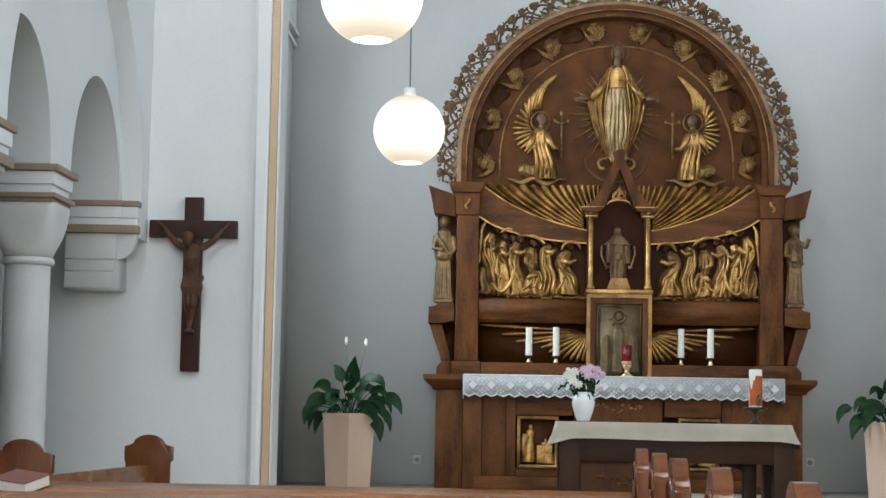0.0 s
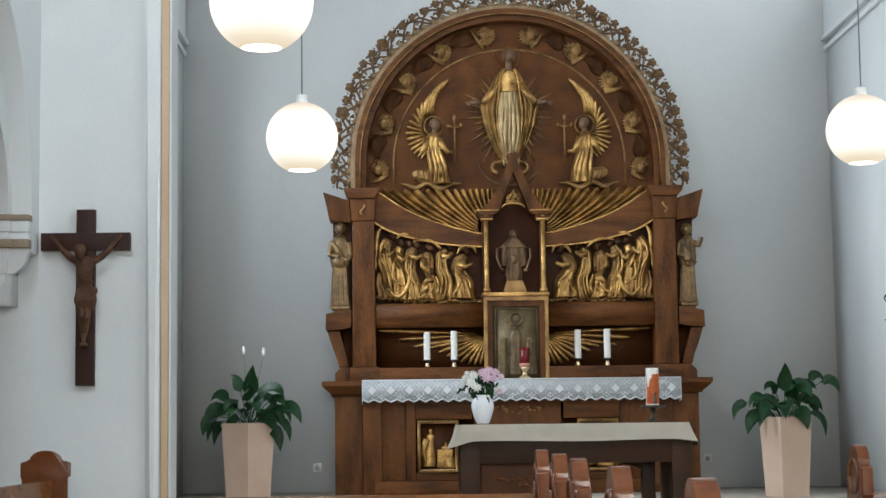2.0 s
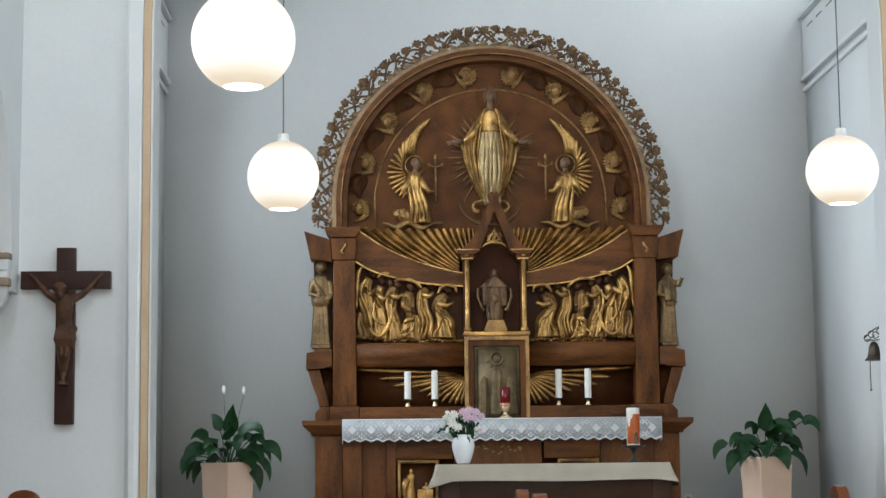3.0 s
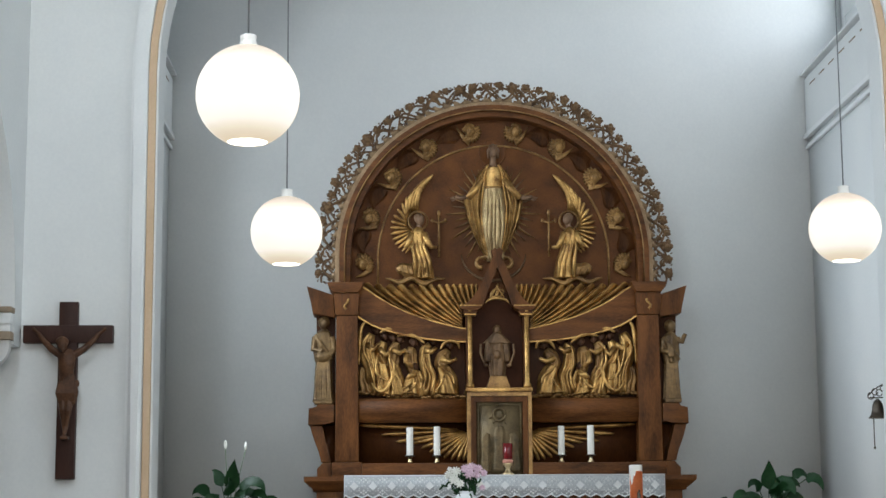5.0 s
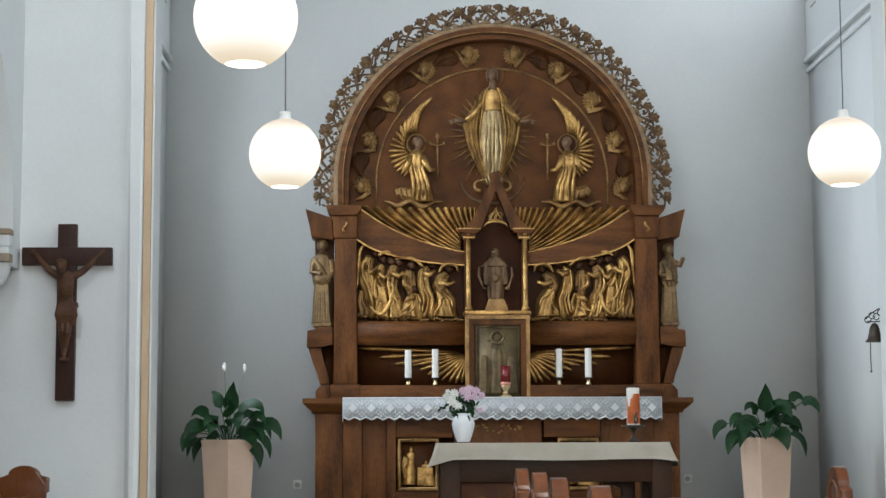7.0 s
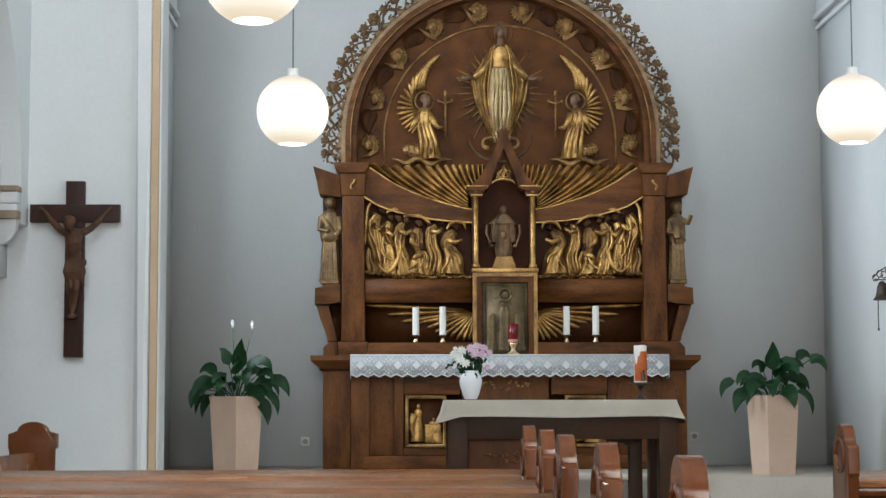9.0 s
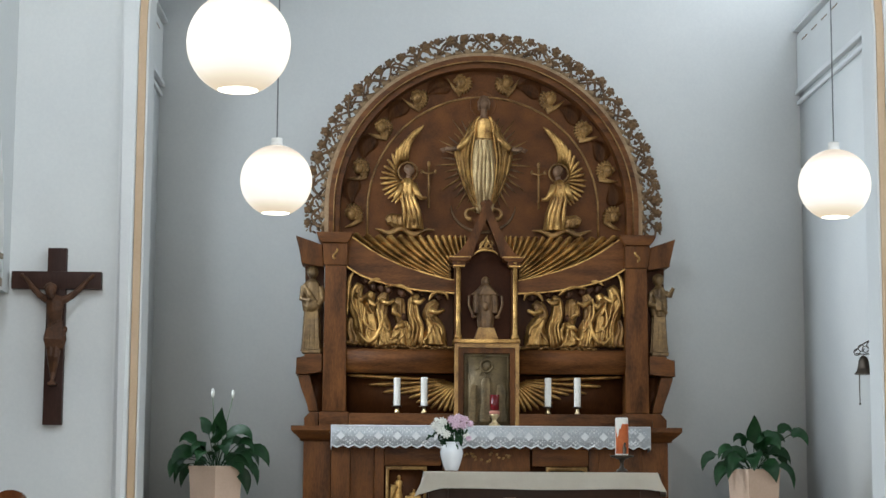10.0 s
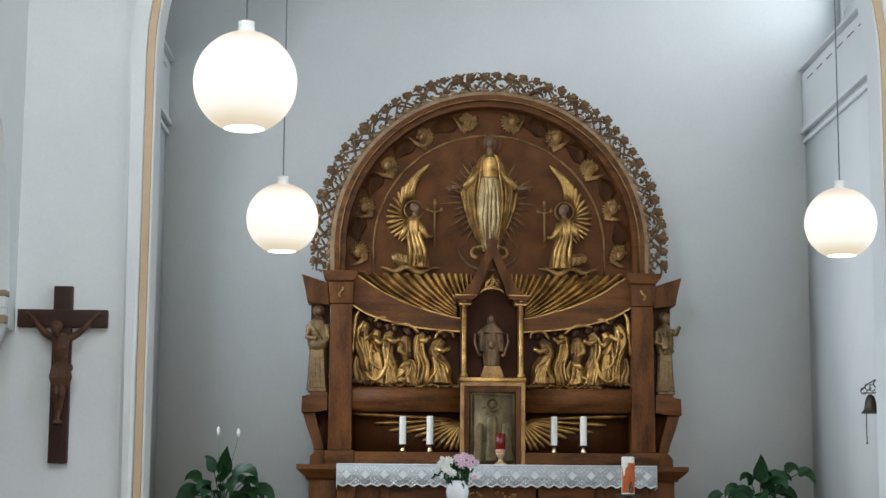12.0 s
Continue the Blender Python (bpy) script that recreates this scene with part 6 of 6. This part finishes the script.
def planter(x, y, turn, seed, leaves, spathes, label):
    ob = thing("planter", x, y, FL, label, "planter", "planters beside the altar")
    rot = Matrix.Translation((x, y, 0)) @ Matrix.Rotation(radians(turn), 4, "Z")
    w0, w1, zt = 0.122, 0.152, 1.075
    bm = bmesh.new()
    rings = []
    for q, z in ((w0, FL + 0.002), (w1 - 0.004, zt - 0.03), (w1, zt - 0.02), (w1, zt), (w1 - 0.014, zt), (w1 - 0.02, zt - 0.05)):
        rings.append([bm.verts.new(rot @ Vector((sx * q, sy * q, z))) for sx, sy in ((-1, -1), (1, -1), (1, 1), (-1, 1))])
    for a, b in zip(rings, rings[1:]):
        for k in range(4):
            bm.faces.new((a[k], a[(k + 1) % 4], b[(k + 1) % 4], b[k]))
    bm.faces.new(rings[0][::-1])
    bm.faces.new(rings[-1])
    part("pot", bm, CLAY, ob)
    bm = bmesh.new()
    bmesh.ops.create_circle(bm, cap_ends=True, segments=16, radius=0.125, matrix=Matrix.Translation((x, y, zt - 0.035)))
    part("soil", bm, SOIL, ob)
    rnd = random.Random(seed)
    plant = thing("peace_lily", x, y, zt - 0.034, "leafy green peace lily growing in the planter" if not spathes else "green peace lily with two white blooms in the planter", "plant", "peace lilies")
    extra = [(rnd.uniform(-0.8, 0.8), rnd.uniform(0.2, 1.0), rnd.uniform(0.10, 0.22), rnd.uniform(0.18, 0.26), rnd.uniform(0.04, 0.06), rnd.uniform(0.8, 1.5)) for _ in range(6)]
    for k, (dx, dz, stalk, ln, wd, droop) in enumerate(leaves + extra):
        bm = bmesh.new()
        dy = rnd.uniform(-0.7, 0.5)
        leaf(bm, (x + dx * 0.05, y + dy * 0.05, zt - 0.04), (dx, dy * 0.7, dz), stalk, ln, wd, droop, seed + k)
        part("leaf", bm, LEAF, plant, smooth=True)
    for dx, h in spathes:
        bm = tube(bmesh.new(), [(x, y, zt - 0.03), (x + dx * 0.5, y, zt + h * 0.5), (x + dx, y, zt + h)], 0.003, 5)
        st = part("flower_stalk", bm, STEM, plant, smooth=True)
        bm = ball(bmesh.new(), x + dx, y, zt + h + 0.03, 0.014, 0.006, 0.036, 10, 8)
        ball(bm, x + dx, y - 0.008, zt + h + 0.02, 0.006, 0.006, 0.02, 6, 6)
        part("spathe", bm, PETAL_W, st, "white bloom", True)


LEFTLEAVES = [(-1, 0.25, 0.22, 0.22, 0.055, 1.3), (-0.9, -0.1, 0.16, 0.22, 0.035, 1.5), (-1, 0.0, 0.2, 0.2, 0.03, 1.6), (-0.6, 0.9, 0.28, 0.2, 0.045, 0.7), (-0.25, 1.2, 0.3, 0.2, 0.045, 0.5), (0.1, 1.4, 0.26, 0.26, 0.06, 0.35), (0.35, 1.0, 0.24, 0.3, 0.075, 0.9), (0.15, 0.8, 0.18, 0.26, 0.075, 1.1), (0.7, 0.9, 0.27, 0.2, 0.04, 0.9), (1, 0.5, 0.3, 0.26, 0.05, 1.0), (1, 0.15, 0.2, 0.24, 0.04, 1.5), (0.8, -0.2, 0.12, 0.25, 0.05, 1.7), (-0.2, 0.7, 0.15, 0.24, 0.07, 0.9), (-0.5, 0.5, 0.2, 0.22, 0.05, 1.2), (0.5, 0.6, 0.2, 0.24, 0.045, 1.3), (0.0, 0.9, 0.22, 0.2, 0.06, 0.5), (-0.3, 0.3, 0.1, 0.2, 0.05, 1.3), (0.9, 0.7, 0.24, 0.2, 0.03, 1.3), (-0.7, 0.4, 0.22, 0.2, 0.03, 1.6), (0.3, 0.3, 0.1, 0.22, 0.06, 1.3)]
RIGHTLEAVES = [(-1, 0.5, 0.3, 0.2, 0.04, 1.4), (-1, 0.05, 0.22, 0.2, 0.035, 1.7), (-0.8, 0.3, 0.16, 0.24, 0.055, 1.5), (-0.45, 0.6, 0.18, 0.24, 0.055, 1.3), (-0.3, 1.0, 0.24, 0.2, 0.045, 0.9), (0.0, 1.2, 0.24, 0.25, 0.06, 0.7), (0.15, 0.9, 0.2, 0.28, 0.075, 1.2), (0.5, 0.8, 0.2, 0.26, 0.065, 1.3), (0.8, 0.2, 0.18, 0.26, 0.05, 1.5), (0.75, 1.0, 0.42, 0.2, 0.045, 1.2), (0.6, 1.2, 0.38, 0.16, 0.04, 1.0), (-0.1, 0.6, 0.14, 0.24, 0.07, 1.2), (0.25, 0.5, 0.1, 0.24, 0.065, 1.5), (-0.6, 0.8, 0.26, 0.18, 0.035, 1.3), (0.05, 0.9, 0.2, 0.22, 0.06, 0.8), (0.35, 1.0, 0.25, 0.2, 0.05, 0.9)]
planter(-1.315, 14.1, 50, 5, LEFTLEAVES, [(-0.035, 0.55), (0.125, 0.54)], "tall tapered beige square planter on the chancel floor")
planter(2.985, 14.05, 22, 60, RIGHTLEAVES, [], "tall tapered beige square planter on the chancel floor")

# ---- bell and sockets ----
bell = thing("wall_bell", 3.9, 13.71, 1.79, "small dark bronze bell on a scrolled wall bracket", "bell")
part("back_plate", boxes((3.895, 3.912, 13.695, 13.72, 1.79, 2.14), bevel=0.003), BRONZE, bell)
bx, by = 3.80, 13.71
bm = bmesh.new()
for k in range(5):
    cx0 = 3.885 - 0.034 * k
    tube(bm, [(cx0 + 0.024 * math.cos(t), by, 2.045 - 0.012 * k + 0.02 * (k % 2) + 0.026 * math.sin(t)) for t in np.linspace(0.2 * k, 5.6 + 0.2 * k, 14)], 0.0045, 5)
tube(bm, [(3.897, by, 1.985), (3.85, by, 1.985), (3.80, by, 1.98), (3.74, by, 1.985)], 0.005, 6)
tube(bm, [(3.897, by, 2.09), (3.84, by, 2.085), (3.78, by, 2.05), (3.73, by, 2.0)], 0.005, 6)
part("bracket", bm, BRONZE, bell, smooth=True)
part("bell_body", lathe(bmesh.new(), [(0.012, 1.97), (0.028, 1.955), (0.040, 1.925), (0.046, 1.88), (0.056, 1.845), (0.072, 1.828), (0.074, 1.82), (0.066, 1.82)], bx, by, 28), BRONZE, bell, smooth=True)
part("pull_chain", tube(bmesh.new(), [(3.765, by, 1.83), (3.763, by, 1.7), (3.765, by, 1.6)], 0.0045, 5), BRONZE, bell)
part("chain_knob", ball(bmesh.new(), 3.765, by, 1.59, 0.010, u=8, v=6), BRONZE, bell)
for x, z in ((-0.869, 0.667), (2.693, 0.705)):
    so = thing("wall_socket", x, BACK - 0.01, z - 0.04, "small ivory power socket on the plaster wall", "socket", "wall sockets")
    part("cover_plate", boxes((x - 0.04, x + 0.04, BACK - 0.016, BACK - 0.001, z - 0.04, z + 0.04), bevel=0.004), PLASTIC, so)
    part("socket_well", lathe(bmesh.new(), [(0.02, 0), (0.024, 0.002)], 0, 0, 18), WIRE, so).matrix_world = Matrix.Translation((x, BACK - 0.017, z)) @ Matrix.Rotation(radians(90), 4, "X")

# ---- pews ----
def end_outline(w, top, z0=0.0):
    """Side view of a bench end: straight shaft, shoulders, rounded head."""
    h = w / 2
    sh = top - 0.085
    pts = [(-h * 0.88, z0), (-h * 0.88, sh - 0.11), (-h, sh - 0.095), (-h, sh), (-h * 0.93, sh + 0.004), (-h * 0.80, sh + 0.012)]
    pts += [(q, z) for q, z in arc(0, sh + 0.012, h * 0.64, 180, 0, 24, 0.073)]
    pts += [(-q, z) for q, z in pts[5::-1]]
    return pts


def bench_end(parent, x, y, top, facing, w=0.235, thick=0.042, z0=0.0, ring_on=True):
    """facing y: its broad face looks along x; facing x: along y."""
    bm = bmesh.new()
    out = end_outline(w, top, z0)
    if facing == "x":
        prism(bm, [(x + q, z) for q, z in out], y - thick / 2, y + thick / 2, "y", bevel=0.01)
    else:
        prism(bm, [(y + q, z) for q, z in out], x - thick / 2, x + thick / 2, "x", bevel=0.012)
    e = part("bench_end", bm, PEWEND, parent, "dark varnished bench end with rounded head")
    if not ring_on:
        return e
    bm = bmesh.new()
    for s in (-1, 1):
        ring = []
        for t in np.linspace(0, 2 * math.pi, 19):
            q, z = 0.062 * math.cos(t), top - 0.115 + 0.062 * math.sin(t)
            ring.append((x + q, y + s * thick / 2, z) if facing == "x" else (x + s * thick / 2, y + q, z))
        tube(bm, ring, 0.008, 6)
    part("carved_ring", bm, PEWEND, e, smooth=True)
    return e


def pew(x0, x1, y, rail=0.792, top=0.955, label="varnished brown church pew with carved bench ends"):
    ob = thing("pew", (x0 + x1) / 2, y, 0.0, label, "pew", "rows of pews")
    xa, xb = x0 + 0.03, x1 - 0.03
    prof = [(y + 0.10, rail - 0.03), (y + 0.10, rail), (y + 0.09, rail + 0.003), (y - 0.045, rail - 0.030), (y - 0.055, rail - 0.036), (y - 0.055, rail - 0.052)]
    part("top_rail", prism(bmesh.new(), prof, xa, xb, "x"), PEWWOOD, ob)
    part("rail_moulding", boxes((xa, xb, y - 0.045, y + 0.085, rail - 0.085, rail - 0.054), bevel=0.006), PEWEND, ob)
    part("back_panel", boxes((xa, xb, y - 0.012, y + 0.02, 0.42, rail - 0.087)), PEWWOOD, ob)
    part("seat", boxes((xa, xb, y + 0.02, y + 0.38, 0.42, 0.455), bevel=0.006), PEWWOOD, ob)
    part("kneeler", boxes((xa, xb, y - 0.30, y - 0.12, 0.14, 0.18), bevel=0.006), PEWWOOD, ob)
    bench_end(ob, x1, y + 0.02, top, "y")
    bench_end(ob, x0, y + 0.02, top, "y")
    for x in (xa + 0.06, xb - 0.06):
        part("seat_support", boxes((x, x + 0.03, y + 0.03, y + 0.34, 0.001, 0.419)), PEWEND, ob)
        part("kneeler_foot", boxes((x, x + 0.03, y - 0.28, y - 0.14, 0.001, 0.139)), PEWEND, ob)


PEWY = (6.33, 5.47, 4.70, 3.82, 2.95)
for y, x in zip(PEWY, (0.463, 0.455, 0.442, 0.449, 0.487)):
    pew(-2.25, x, y)
for y in (6.50, 5.60):
    pew(1.655, 4.6, y, rail=0.775)

side = thing("pew", -2.6, 10.9, 0.0, "varnished pew standing lengthwise along the arcade", "pew", "rows of pews")
for y, z0 in ((9.5, 0.0), (12.4, 0.151)):
    bench_end(side, -2.572 if y > 10 else -2.664, y, 0.897, "x", w=0.345, thick=0.05, z0=z0, ring_on=False)
bm = bmesh.new()
v = [bm.verts.new(p) for p in ((-2.76, 9.53, 0.675), (-2.72, 9.53, 0.675), (-2.52, 12.37, 0.69), (-2.56, 12.37, 0.69), (-2.76, 9.53, 0.46), (-2.72, 9.53, 0.46), (-2.52, 12.37, 0.46), (-2.56, 12.37, 0.46))]
for f in ((0, 1, 2, 3), (4, 5, 6, 7), (0, 1, 5, 4), (1, 2, 6, 5), (2, 3, 7, 6), (3, 0, 4, 7)):
    bm.faces.new([v[k] for k in f])
bmesh.ops.bevel(bm, geom=list(bm.edges), offset=0.006, segments=2, affect="EDGES")
part("backrest", bm, PEWWOOD, side)
bm = bmesh.new()
v = [bm.verts.new(p) for p in ((-2.72, 9.53, 0.45), (-2.36, 9.53, 0.45), (-2.30, 12.37, 0.45), (-2.52, 12.37, 0.45), (-2.72, 9.53, 0.41), (-2.36, 9.53, 0.41), (-2.30, 12.37, 0.41), (-2.52, 12.37, 0.41))]
for f in ((0, 1, 2, 3), (4, 5, 6, 7), (0, 1, 5, 4), (1, 2, 6, 5), (2, 3, 7, 6), (3, 0, 4, 7)):
    bm.faces.new([v[k] for k in f])
part("seat", bm, PEWWOOD, side)

book = thing("hymn_book", -1.74, 6.35, 0.803, "closed dark red hymn book lying on the pew rail", "book")
rot = Matrix.Translation((-1.765, 6.335, 0.772)) @ Matrix.Rotation(radians(13.5), 4, "X") @ Matrix.Rotation(radians(-24), 4, "Z") @ Matrix.Translation((0, 0, -0.800))
for nm, q, m in (("page_block", (-0.068, 0.075, -0.085, 0.05, 0.808, 0.844), PAPER), ("front_cover", (-0.072, 0.078, -0.089, 0.054, 0.8445, 0.8485), BOOKRED), ("back_cover", (-0.072, 0.078, -0.089, 0.054, 0.8042, 0.8075), BOOKRED), ("spine", (-0.078, -0.0725, -0.089, 0.054, 0.8042, 0.8485), BOOKRED)):
    bm = boxes(q, bevel=0.001)
    bmesh.ops.transform(bm, matrix=rot, verts=bm.verts)
    part(nm, bm, m, book)
